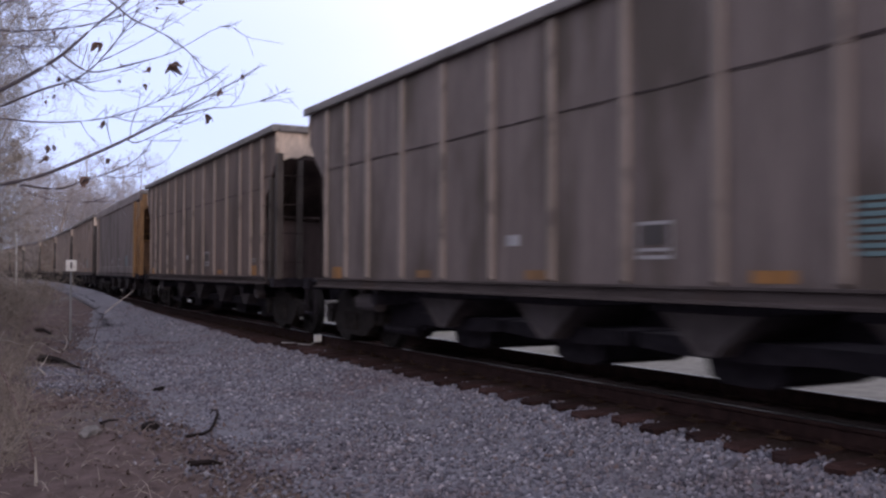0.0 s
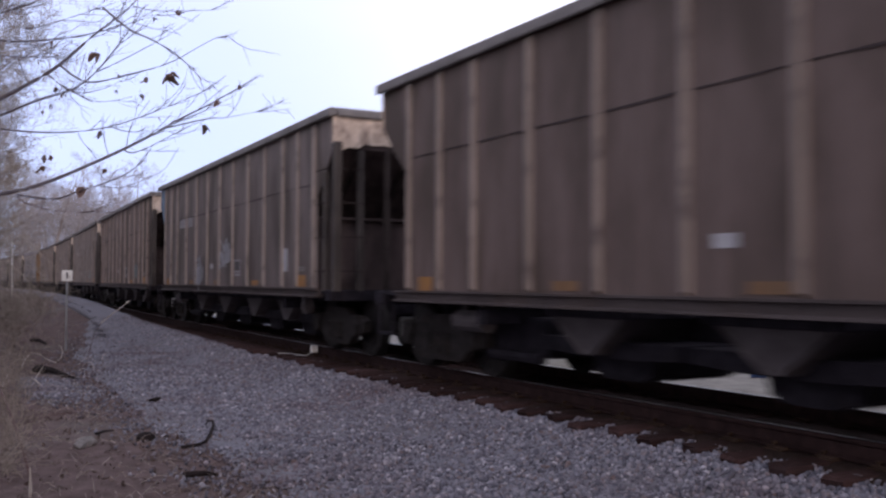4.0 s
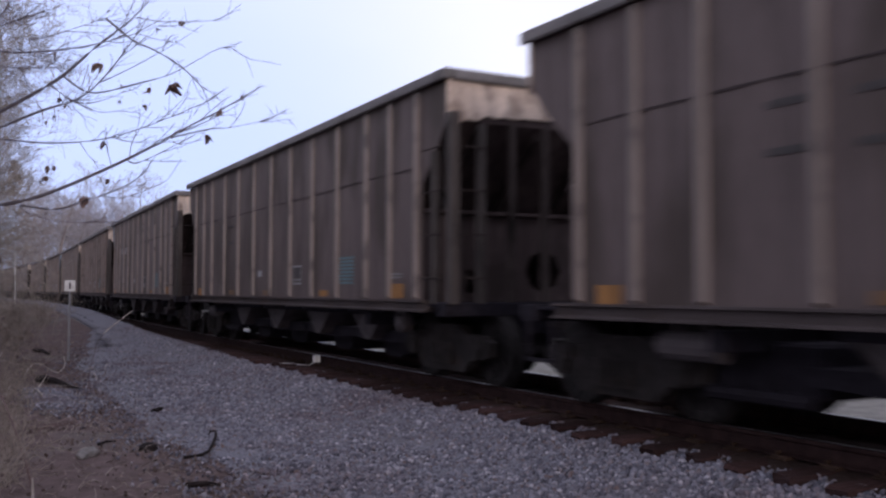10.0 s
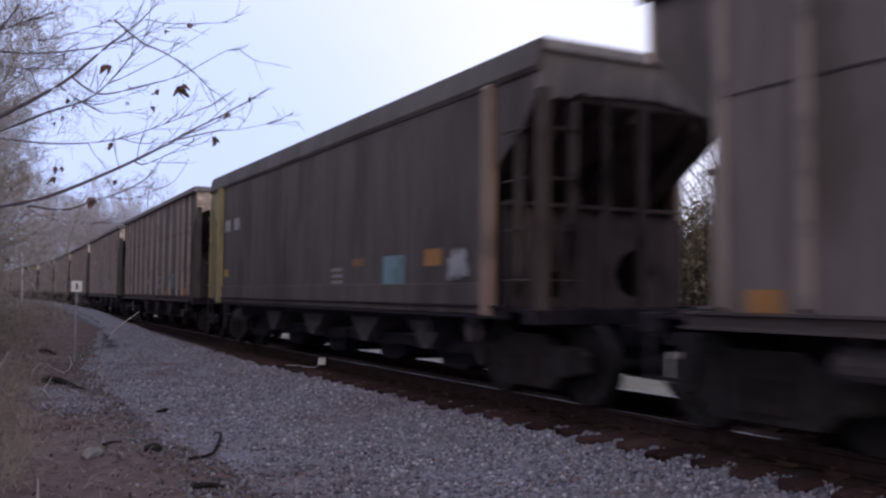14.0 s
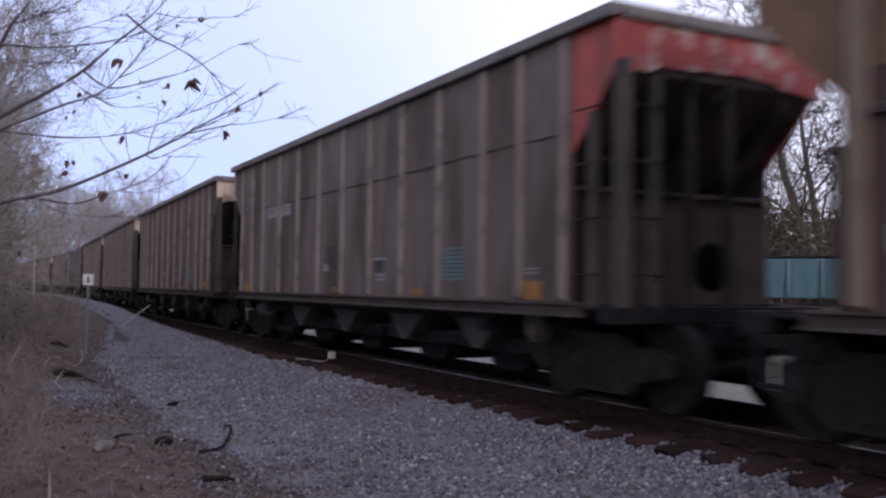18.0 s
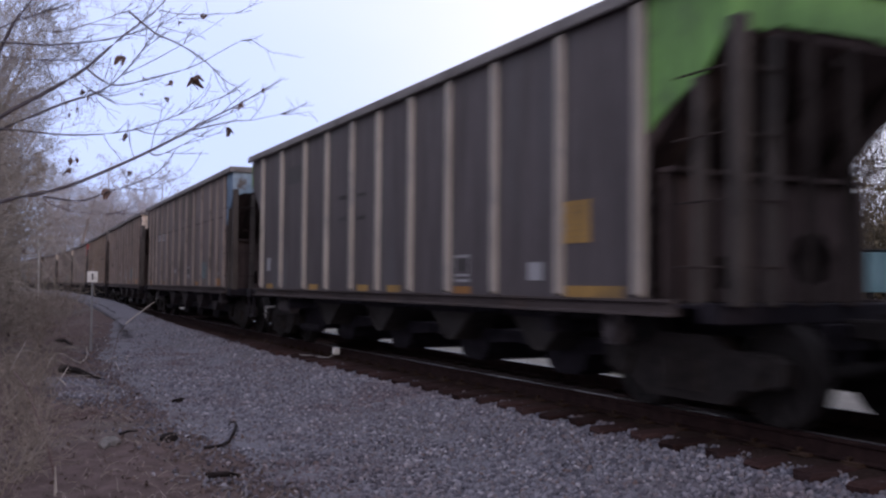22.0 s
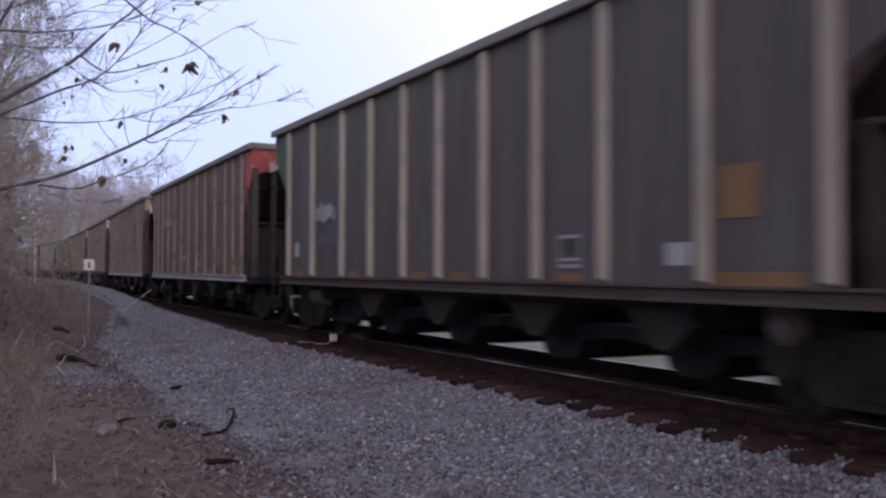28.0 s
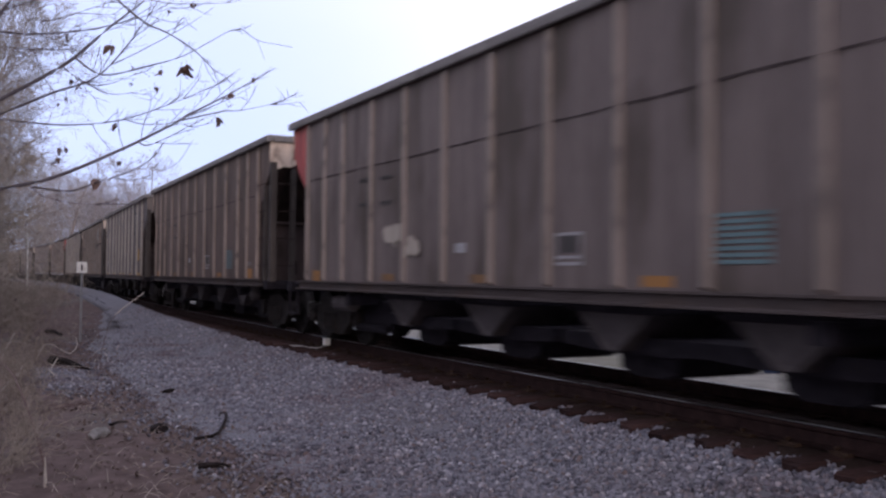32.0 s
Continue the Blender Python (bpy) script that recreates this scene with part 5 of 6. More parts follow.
def bare_tree(seed, height, radius, thin, spread, bark, twig):
    """A leafless tree: tapered trunk with limbs, then ever finer twigs."""
    r = random.Random(seed)
    tree = thing("bare_tree", "leafless grey-brown tree with fine twigs", "tree", "trees along the line")
    trunk, crown = Tubes(), Tubes()
    pts, d = bent(r, Vector((0, 0, -0.3)), Vector((0, 0, 1)), height, 9, 0.07, 0.05)
    trunk.tube(pts, [radius * (1.25 - 1.12 * i / 9) for i in range(10)], 8)
    for q in range(15):
        u = r.uniform(0.22, 0.98)
        i = min(int(u * 9), 8)
        at = pts[i].lerp(pts[i + 1], u * 9 - i)
        an = r.uniform(0, 6.28)
        nd = Vector((math.cos(an) * spread, math.sin(an) * spread, r.uniform(0.25, 0.9))).normalized()
        fork(r, crown, at, nd, height * r.uniform(0.22, 0.40) * (1.25 - 0.6 * u), radius * 0.32 * (1.2 - 0.7 * u), 1, 0.8, thin)
    part("trunk", trunk.mesh("trunk", bark), bark, tree)
    part("crown", crown.mesh("crown", twig), twig, tree)
    return tree


def shrub(seed, height, stems, material, thin, leaves=0, leaf_m=M_LITTER, big=1.0):
    """A tangle of arching stems."""
    r = random.Random(seed)
    ob = thing("bare_shrub", "tangle of leafless brown brush stems", "shrub", "brush beside the line")
    t = Tubes()
    for _ in range(stems):
        an, lean = r.uniform(0, 6.28), r.uniform(0.1, 0.9)
        p = Vector((r.gauss(0, 0.25), r.gauss(0, 0.25), -0.1))
        fork(r, t, p, Vector((math.cos(an) * lean, math.sin(an) * lean, 1)).normalized(), height * r.uniform(0.5, 1.0), 0.011, 2, 0.75, thin)
    tagged(part("stem_tangle", t.mesh("stem_tangle", material), material, ob), kind="stuff")
    if leaves:
        lf = Tubes()
        for _ in range(leaves):
            p = Vector((r.gauss(0, height * .3), r.gauss(0, height * .3), r.uniform(0.1, height * 0.8)))
            d = Vector((r.gauss(0, 1), r.gauss(0, 1), r.gauss(-.6, 1))).normalized()
            lf.leaf(p, d, d.orthogonal().normalized(), big * r.uniform(0.04, 0.09), r.uniform(-.5, .5))
        tagged(part("dry_leaf_scatter", lf.mesh("dry_leaf_scatter", leaf_m), leaf_m, ob), kind="stuff")
    return ob


def plant(proto, used, x, y, turn, size=1.0):
    m = pose(x, y, ground_z(x, y), 0, 0, turn) @ Matrix.Scale(size, 4)
    if not used:
        proto.matrix_basis = m
        used.append(1)
        return proto
    ob = copy_thing(proto, m)
    ob.matrix_basis = m
    return ob


rt = random.Random(21)
NEAR = [(bare_tree(s, h, w, 0.005, 0.9, M_BARK, M_TWIG), []) for s, h, w in ((3, 9.5, 0.09), (4, 11.0, 0.11), (5, 7.5, 0.07))]
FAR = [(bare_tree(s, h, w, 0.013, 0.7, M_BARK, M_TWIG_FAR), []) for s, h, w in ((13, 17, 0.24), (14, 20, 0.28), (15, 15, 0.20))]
# woods on the near side of the line
for k in range(34):
    y = 9 + k * 2.4 + rt.uniform(-1, 1)
    off = bed_edge(y) - 2.4 - rt.random() ** 1.3 * 9 - (1.6 if y < 18 else 0)
    plant(*NEAR[k % 3], min(track_x(y) + off, 0.105 * y - 2.5), y, rt.uniform(0, 360), rt.uniform(0.7, 1.0))
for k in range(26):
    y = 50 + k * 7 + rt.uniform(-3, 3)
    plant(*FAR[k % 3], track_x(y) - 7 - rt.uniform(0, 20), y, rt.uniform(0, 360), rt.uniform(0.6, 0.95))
for k in range(18):
    y = 17 + k * 2.2 + rt.uniform(-0.8, 0.8)
    plant(*NEAR[k % 3], 0.068 * y - 0.7 - rt.random() * 1.6, y, rt.uniform(0, 360), rt.uniform(0.5, 0.85))
# unseen trees added beside and behind the camera to shade the near cars
for k in range(28):
    y = 6 - k * 1.4 + rt.uniform(-1, 1)
    plant(*NEAR[k % 3], -3.6 - (k % 3) * 3.0 - rt.random() * 2.5, y, rt.uniform(0, 360), rt.uniform(0.8, 1.2))
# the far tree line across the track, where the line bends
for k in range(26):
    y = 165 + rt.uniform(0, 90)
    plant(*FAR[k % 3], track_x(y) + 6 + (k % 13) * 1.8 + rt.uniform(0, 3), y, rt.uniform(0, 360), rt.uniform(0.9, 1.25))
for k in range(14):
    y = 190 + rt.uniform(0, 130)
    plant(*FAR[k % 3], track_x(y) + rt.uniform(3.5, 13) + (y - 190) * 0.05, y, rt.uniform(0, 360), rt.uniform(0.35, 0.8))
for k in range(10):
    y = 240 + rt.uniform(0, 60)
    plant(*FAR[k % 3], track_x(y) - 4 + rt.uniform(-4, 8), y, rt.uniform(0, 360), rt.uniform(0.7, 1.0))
# trees behind the bank across the track
DARK = [(bare_tree(s, h, w, 0.009, 0.9, M_DARKTWIG, M_DARKTWIG), []) for s, h, w in ((23, 10.5, 0.16), (24, 12.0, 0.2))]
for k in range(9):
    x, y = 26 + rt.uniform(0, 7), 4 + k * 2.6 + rt.uniform(-1, 1)
    plant(*DARK[k % 2], x, y, rt.uniform(0, 360), rt.uniform(0.8, 1.1))
for k in range(8):
    x, y = 27 + rt.uniform(0, 12), 2 + k * 3.4 + rt.uniform(-1, 1)
    plant(*NEAR[k % 3], x, y, rt.uniform(0, 360), rt.uniform(0.9, 1.3))

SHRUBS = [(shrub(s, h, n, M_BRUSH, 0.0035, lv), []) for s, h, n, lv in ((31, 1.7, 12, 40), (32, 1.2, 14, 70), (33, 2.4, 12, 30))]
for k in range(46):
    y = 7.5 + k * 0.85 + rt.uniform(-0.6, 0.6)
    off = bed_edge(y) - 1.0 - rt.random() * 3.2 - (0.9 if y < 12 else 0)
    x = track_x(y) + off
    if y < 21:
        x = min(x, 0.08 * y - 1.0 - rt.random())
    plant(*SHRUBS[k % 3], x, y, rt.uniform(0, 360), rt.uniform(0.5, 1.0))
for k in range(34):
    y = 21 + k * 0.8 + rt.uniform(-0.4, 0.4)
    plant(*SHRUBS[k % 3], 0.060 * y - 0.6 - rt.random() * 0.9, y, rt.uniform(0, 360), rt.uniform(0.7, 1.15))
for k in range(40):
    x, y = 25.8 + rt.uniform(0, 6), 3 + k * 0.75 + rt.uniform(-0.5, 0.5)
    plant(*SHRUBS[k % 3], x, y, rt.uniform(0, 360), rt.uniform(0.8, 1.3))

for k in range(16):
    y = 17 + k * 1.3 + rt.uniform(-0.4, 0.4)
    plant(*SHRUBS[2], 0.035 * y - 1.9 - rt.random() * 0.8, y, rt.uniform(0, 360), rt.uniform(1.4, 2.0))

for k in range(20):
    y = 7.2 + k * 0.63 + rt.uniform(-0.3, 0.3)
    plant(*SHRUBS[k % 2], (0.045 + 0.06 * rt.random() ** 1.4) * y - 0.1, y, rt.uniform(0, 360), rt.uniform(0.22, 0.48))

THICKET = [(shrub(s, h, n, M_THICKET, 0.006, lv, M_OLIVELEAF, 1.6), []) for s, h, n, lv in ((41, 2.8, 18, 1100), (42, 3.4, 18, 1300))]
for k in range(44):
    x, y = 25.6 + rt.uniform(0, 7), 0 + k * 0.75 + rt.uniform(-0.5, 0.5)
    plant(*THICKET[k % 2], x, y, rt.uniform(0, 360), rt.uniform(1.0, 1.5))


def straw():
    """Dead grass and thin canes over the soil beside the gravel."""
    r = random.Random(8)
    t = Tubes()
    for _ in range(1100):
        y = 5 + r.random() ** 1.4 * 30
        x = track_x(y) + bed_edge(y) - 0.15 - abs(r.gauss(0, 1.1))
        p = Vector((x, y, ground_z(x, y)))
        an, lean, h = r.uniform(0, 6.28), r.uniform(0.8, 4.0), r.uniform(0.06, 0.28)
        d = Vector((math.cos(an) * lean, math.sin(an) * lean, 1)).normalized()
        q = p + d * h * 0.6
        t.tube([p, q, q + Vector((d.x, d.y, d.z - 0.6)).normalized() * h * 0.5], [0.003, 0.0025, 0.001], 3)
    tagged(new("dead_grass", t.mesh("dead_grass", M_STRAW)), "thin dead straw-coloured grass and canes", "grass", kind="stuff")
    t = Tubes()
    for _ in range(5200):
        y = 4.5 + r.random() ** 1.4 * 24
        e = bed_edge(y)
        x = track_x(y) + e + 0.6 - abs(r.gauss(0, 1.4))
        p = Vector((x, y, ground_z(x, y) + 0.012 + r.random() * 0.02))
        d = Vector((r.gauss(0, 1), r.gauss(0, 1), r.gauss(0, 0.35))).normalized()
        s = d.cross(Vector((r.gauss(0, .3), r.gauss(0, .3), 1))).normalized()
        t.leaf(p, d, s, r.uniform(0.02, 0.06), r.uniform(-0.5, 0.5))
    tagged(new("leaf_litter", t.mesh("leaf_litter", M_LITTER)), "scattered curled brown fallen leaves", "leaves", kind="stuff")


straw()


def overhanging_branches():
    """The small tree beside the camera whose bare branches reach into the view, with a few curled leaves."""
    r = random.Random(77)
    tree = thing("overhanging_tree", "slender bare tree with long drooping branches and curled leaves", "tree")
    root = Vector((-1.5, 5.4, ground_z(-1.5, 5.4) - 0.1))
    trunk = Tubes()
    trunk.tube([root, root + Vector((0.05, 0, 1.2)), root + Vector((0.12, 0.05, 2.6)), root + Vector((0.1, 0.1, 4.6))], [0.07, 0.06, 0.05, 0.02], 8)
    part("trunk", trunk.mesh("trunk", M_BARK), M_BARK, tree)
    def limb(rad, rooted, *ctrl):
        ctrl = [Vector(c) for c in ctrl]
        back = ctrl[0] + (ctrl[0] - ctrl[1]).normalized() * 1.1
        stem = root + Vector((0.1, 0.08, min(max(back.z - root.z - 0.3, 0.3), 4.4)))
        pts = ([stem, back] if rooted else []) + ctrl
        fine = []
        for i in range(len(pts) - 1):           # round the corners
            a, b, c, d = pts[max(i - 1, 0)], pts[i], pts[i + 1], pts[min(i + 2, len(pts) - 1)]
            for u in (0, 0.25, 0.5, 0.75):
                fine.append(0.5 * ((2 * b) + (c - a) * u + (2 * a - 5 * b + 4 * c - d) * u * u + (3 * b - a - 3 * c + d) * u ** 3))
        fine.append(pts[-1])
        n = len(fine)
        limb = Tubes()
        limb.tube(fine, [max(rad * (1 - 0.9 * i / (n - 1)), 0.0013) for i in range(n)], 6)
        lb = part("branch", limb.mesh("branch", M_LIMB), M_LIMB, tree)
        tw = Tubes()
        for q in range(12 if rooted else 5 if rad > 0.004 else 1):
            i = r.randrange(n // 2 if rooted else n // 3, n - 1)
            way = (fine[i + 1] - fine[i]).normalized()
            side = Vector((r.gauss(0, 0.4), r.gauss(0, 0.7), r.gauss(0.15, 0.7)))
            d = (way + side * 0.45).normalized()
            ln = r.uniform(0.10, 0.28)
            p2, e2 = bent(r, fine[i], d, ln, 6, 0.09, 0.03)
            tw.tube(p2, [0.0026 - 0.0003 * k for k in range(7)], 4)
            for _ in range(2):
                k = r.randrange(2, 6)
                d3 = (e2 + Vector((r.gauss(0, .6), r.gauss(0, .6), r.gauss(0, .6)))).normalized()
                p3, _e = bent(r, p2[k], d3, ln * 0.45, 4, 0.12, 0.02)
                tw.tube(p3, [0.0017, 0.0015, 0.0013, 0.0011, 0.0008], 3)
        tagged(part("twig_spray", tw.mesh("twig_spray", M_LIMB), M_LIMB, lb), kind="stuff")

    limb(0.019, True, (0.38, 6.34, 2.27), (0.61, 6.10, 2.40), (0.77, 5.94, 2.51), (0.92, 5.79, 2.66), (1.08, 5.62, 2.80), (1.17, 5.52, 2.91))
    limb(0.012, True, (0.38, 6.43, 2.19), (0.68, 6.14, 2.32), (0.84, 5.98, 2.37), (0.96, 5.85, 2.47), (1.10, 5.70, 2.68), (1.19, 5.60, 2.85))
    limb(0.004, False, (0.82, 5.89, 2.35), (0.91, 5.81, 2.29), (0.99, 5.73, 2.27), (1.12, 5.60, 2.29))
    limb(0.004, False, (0.82, 5.89, 2.35), (0.89, 5.83, 2.33), (0.99, 5.72, 2.35), (1.07, 5.64, 2.39))
    limb(0.009, True, (0.37, 6.31, 2.69), (0.55, 6.13, 2.66), (0.78, 5.91, 2.66), (0.94, 5.74, 2.68), (1.11, 5.56, 2.72), (1.30, 5.37, 2.78))
    limb(0.005, False, (0.71, 6.00, 2.45), (0.77, 5.95, 2.39), (0.82, 5.89, 2.35))
    limb(0.0065, False, (0.77, 5.94, 2.50), (0.87, 5.85, 2.41), (0.96, 5.75, 2.39), (1.14, 5.57, 2.43), (1.30, 5.41, 2.48), (1.50, 5.19, 2.60), (1.57, 5.11, 2.58))
    limb(0.0065, False, (0.97, 5.73, 2.83), (1.10, 5.61, 2.69), (1.20, 5.50, 2.62), (1.32, 5.38, 2.52), (1.42, 5.28, 2.39), (1.44, 5.26, 2.33), (1.48, 5.22, 2.30))
    limb(0.0085, True, (0.38, 6.39, 2.16), (0.71, 6.07, 2.11), (0.99, 5.79, 2.12), (1.23, 5.54, 2.20), (1.49, 5.26, 2.32))
    limb(0.017, True, (0.39, 6.40, 1.72), (0.68, 6.11, 1.79), (1.00, 5.78, 1.94), (1.23, 5.54, 2.07), (1.35, 5.42, 2.15), (1.52, 5.24, 2.25), (1.69, 5.06, 2.37))
    limb(0.0045, False, (1.29, 5.43, 2.10), (1.47, 5.24, 2.14), (1.55, 5.15, 2.14), (1.71, 4.98, 2.17))
    limb(0.0035, False, (1.33, 5.39, 2.13), (1.42, 5.29, 2.17), (1.50, 5.20, 2.21), (1.59, 5.10, 2.27))
    limb(0.005, False, (1.09, 5.64, 1.98), (1.13, 5.59, 1.96), (1.22, 5.50, 2.00), (1.35, 5.36, 2.08), (1.47, 5.24, 2.14))
    limb(0.0075, False, (0.57, 6.16, 1.73), (0.75, 5.99, 1.70), (0.87, 5.86, 1.74), (1.05, 5.68, 1.81), (1.16, 5.57, 1.89), (1.22, 5.50, 2.00))
    limb(0.004, False, (0.98, 5.75, 1.77), (1.08, 5.65, 1.76), (1.20, 5.53, 1.81), (1.28, 5.45, 1.86), (1.34, 5.38, 1.98))
    limb(0.0045, False, (0.56, 6.18, 1.73), (0.63, 6.11, 1.67), (0.82, 5.92, 1.62), (1.08, 5.66, 1.62))
    limb(0.0035, False, (1.02, 5.70, 2.12), (1.09, 5.63, 2.09), (1.20, 5.52, 2.08), (1.30, 5.41, 2.11))
    limb(0.018, True, (0.37, 6.33, 2.79), (0.41, 6.29, 2.86), (0.47, 6.23, 2.94))
    limb(0.008, True, (0.36, 6.23, 2.79), (0.48, 6.12, 2.83), (0.61, 5.99, 2.86))
    limb(0.005, True, (0.38, 6.46, 2.63), (0.56, 6.29, 2.60), (0.72, 6.14, 2.59))
    limb(0.004, False, (0.53, 6.17, 2.69), (0.67, 6.04, 2.61), (0.77, 5.94, 2.53))
    limb(0.0045, False, (0.59, 6.11, 2.74), (0.69, 6.01, 2.75), (0.86, 5.84, 2.80), (0.98, 5.72, 2.84))
    limb(0.003, False, (1.12, 5.58, 2.82), (1.24, 5.45, 2.78), (1.47, 5.21, 2.76), (1.54, 5.14, 2.77))
    limb(0.0035, False, (0.95, 5.76, 2.45), (1.07, 5.64, 2.51), (1.24, 5.46, 2.61), (1.33, 5.36, 2.67), (1.42, 5.27, 2.74))
    limb(0.0028, False, (1.10, 5.63, 1.99), (1.11, 5.62, 2.08), (1.14, 5.58, 2.15), (1.20, 5.51, 2.26))
    limb(0.0028, False, (1.02, 5.71, 1.93), (0.99, 5.73, 2.05), (0.98, 5.75, 2.16))
    limb(0.0025, False, (0.86, 5.87, 2.10), (0.90, 5.83, 2.02), (0.95, 5.78, 1.97))
    limb(0.0028, False, (0.96, 5.78, 1.89), (0.98, 5.76, 1.83), (0.99, 5.75, 1.77))
    limb(0.0028, False, (0.89, 5.82, 2.56), (0.87, 5.85, 2.46), (0.85, 5.86, 2.35))
    limb(0.004, False, (0.56, 6.15, 2.56), (0.61, 6.10, 2.40), (0.67, 6.04, 2.30))

    def hang(size, *p):
        p, lf = Vector(p), Tubes()
        d = Vector((r.gauss(0, 0.3), r.gauss(0, 0.3), -1)).normalized()
        p = p - d * size * 0.5
        lf.tube([p - d * 0.03, p], [0.0012, 0.001], 3)
        for q in range(3):
            e = (d + Vector((r.gauss(0, 0.35), r.gauss(0, 0.35), r.gauss(0, 0.2)))).normalized()
            side = e.orthogonal().normalized()
            side.rotate(Matrix.Rotation(r.uniform(0, 3.14), 3, e))
            lf.leaf(p + Vector((r.gauss(0, 0.1), r.gauss(0, 0.1), 0)) * size, e, side, size * r.uniform(0.5, 0.85), r.uniform(-1.3, 1.3))
        part("leaf", lf.mesh("leaf", M_DEADLEAF), M_DEADLEAF, tree)

    hang(0.062, 0.71, 6.00, 2.63)
    hang(0.085, 0.93, 5.78, 2.53)
    hang(0.050, 1.32, 5.37, 2.75)
    hang(0.050, 1.22, 5.48, 2.72)
    hang(0.055, 1.19, 5.52, 2.37)
    hang(0.080, 1.27, 5.44, 2.37)
    hang(0.050, 1.30, 5.41, 2.40)
    hang(0.040, 1.16, 5.55, 2.28)
    hang(0.035, 1.61, 5.08, 2.30)
    hang(0.060, 1.51, 5.19, 2.21)
    hang(0.070, 1.45, 5.26, 2.07)
    hang(0.060, 0.97, 5.75, 2.07)
    hang(0.050, 0.70, 6.03, 1.94)
    hang(0.050, 0.73, 6.01, 1.94)
    hang(0.045, 1.00, 5.73, 1.85)
    hang(0.050, 0.69, 6.04, 1.88)
    hang(0.030, 1.05, 5.66, 2.41)
    hang(0.030, 1.04, 5.68, 2.32)
    hang(0.040, 0.75, 5.96, 2.35)
    hang(0.040, 0.72, 6.00, 2.25)
    hang(0.040, 0.68, 6.05, 2.22)
    hang(0.040, 0.78, 5.94, 2.31)
    hang(0.095, 0.89, 5.85, 1.73)


overhanging_branches()


# ---------------------------------------------------------------- small things along the line
def marker_sign(x, y):
    z = ground_z(x, y)
    s = thing("marker_sign", "small white square marker sign with black bar on a steel post", "sign", at=pose(x, y, z, 0, 0, -6))
    part("post", boxes((-0.014, 0.014, -0.012, 0.012, -0.15, 1.72), (-0.021, -0.014, -0.02, 0.012, -0.15, 1.72), (0.014, 0.021, -0.02, 0.012, -0.15, 1.72)), M_POST, s)
    pl = part("plate", boxes((-0.115, 0.115, -0.022, -0.014, 1.62, 1.87), bevel=0.003), M_WHITEPAINT, s)
    part("black_bar", boxes((-0.018, 0.018, -0.027, -0.0225, 1.67, 1.82)), M_BLACK, pl)


marker_sign(3.20, 22.9)


def bond_box(x, y):
    s = thing("rail_bond_box", "small white box on a peg beside the rail", "track fitting", at=pose(x, y, ground_z(x, y)))
    part("box", boxes((-0.062, 0.062, -0.05, 0.05, 0.12, 0.25), bevel=0.012), M_WHITEPAINT, s)
    part("peg", boxes((-0.015, 0.015, -0.015, 0.015, -0.1, 0.125), bevel=0.004), M_RAIL, s)
    t = Tubes()
    t.tube([Vector(p) for p in ((-0.03, 0, 0.14), (-0.10, 0.10, 0.06), (-0.16, 0.4, 0.05), (-0.20, 0.7, 0.06), (-0.36, 1.0, 0.05))], [0.008] * 5, 6)
    part("wire", t.mesh("wire", M_CABLE), M_CABLE, s)


bond_box(6.63, 16.3)


def on_ground(x, y, turn=0, lift=0.0):
    return pose(x, y, ground_z(x, y) + lift, 0, 0, turn)


def lying(name, label, pts, rad, material, category="stick", taper=0.6):
    """A stick given by places on the ground and its height over it there."""
    at = Vector((pts[0][0], pts[0][1], ground_z(pts[0][0], pts[0][1])))
    t = Tubes()
    p = [Vector((x, y, ground_z(x, y) + h)) - at for x, y, h in pts]
    t.tube(p, [rad * (1 - taper * i / (len(p) - 1)) for i in range(len(p))], 6)
    ob = new(name, t.mesh(name, material))
    ob.matrix_basis = Matrix.Translation(at)
    tagged(ob, label, category)


lying("curved_stick", "dark hooked stick lying on the gravel", [(2.33, 9.05, 0.04), (2.43, 9.08, 0.045), (2.52, 9.14, 0.05), (2.67, 9.42, 0.05), (2.85, 9.88, 0.05), (3.0, 10.3, 0.06), (3.06, 10.55, 0.07), (3.01, 10.57, 0.07), (2.97, 10.5, 0.04)], 0.018, M_CHAR, "stick", 0.25)
lying("fallen_branch", "thick dark rotten branch on the soil", [(2.08, 18.3, 0.05), (2.13, 17.9, 0.09), (2.22, 17.3, 0.08), (2.33, 16.6, 0.05), (2.46, 16.1, 0.02)], 0.095, M_CHAR, "branch", 0.8)
lying("fallen_branch", "thin dark branch on the soil", [(2.85, 26.4, 0.02), (2.95, 25.6, 0.06), (3.02, 24.8, 0.03)], 0.06, M_CHAR, "branch")
lying("short_stick", "short thick dark stick on the gravel's edge", [(1.98, 7.62, 0.03), (2.08, 7.62, 0.05), (2.18, 7.66, 0.05), (2.27, 7.72, 0.03)], 0.034, M_CHAR, "stick", 0.5)
lying("short_stick", "dark scrap of wood on the gravel", [(2.90, 12.9, 0.03), (3.0, 13.0, 0.05), (3.09, 13.2, 0.03)], 0.045, M_CHAR, "stick", 0.5)
lying("short_stick", "thin dark stick in the leaf litter", [(1.72, 10.1, 0.03), (1.82, 10.2, 0.05), (1.94, 10.36, 0.04)], 0.018, M_CHAR)
lying("pale_cane", "white broken cane standing in the litter", [(0.83, 7.53, -0.03), (0.825, 7.52, 0.10), (0.82, 7.52, 0.22)], 0.014, M_PALECANE, "cane")
lying("pale_cane", "pale bent cane lying by the dark branch", [(1.72, 16.14, 0.03), (1.73, 15.4, 0.04), (1.74, 14.83, 0.02)], 0.016, M_PALECANE, "cane", 0.3)
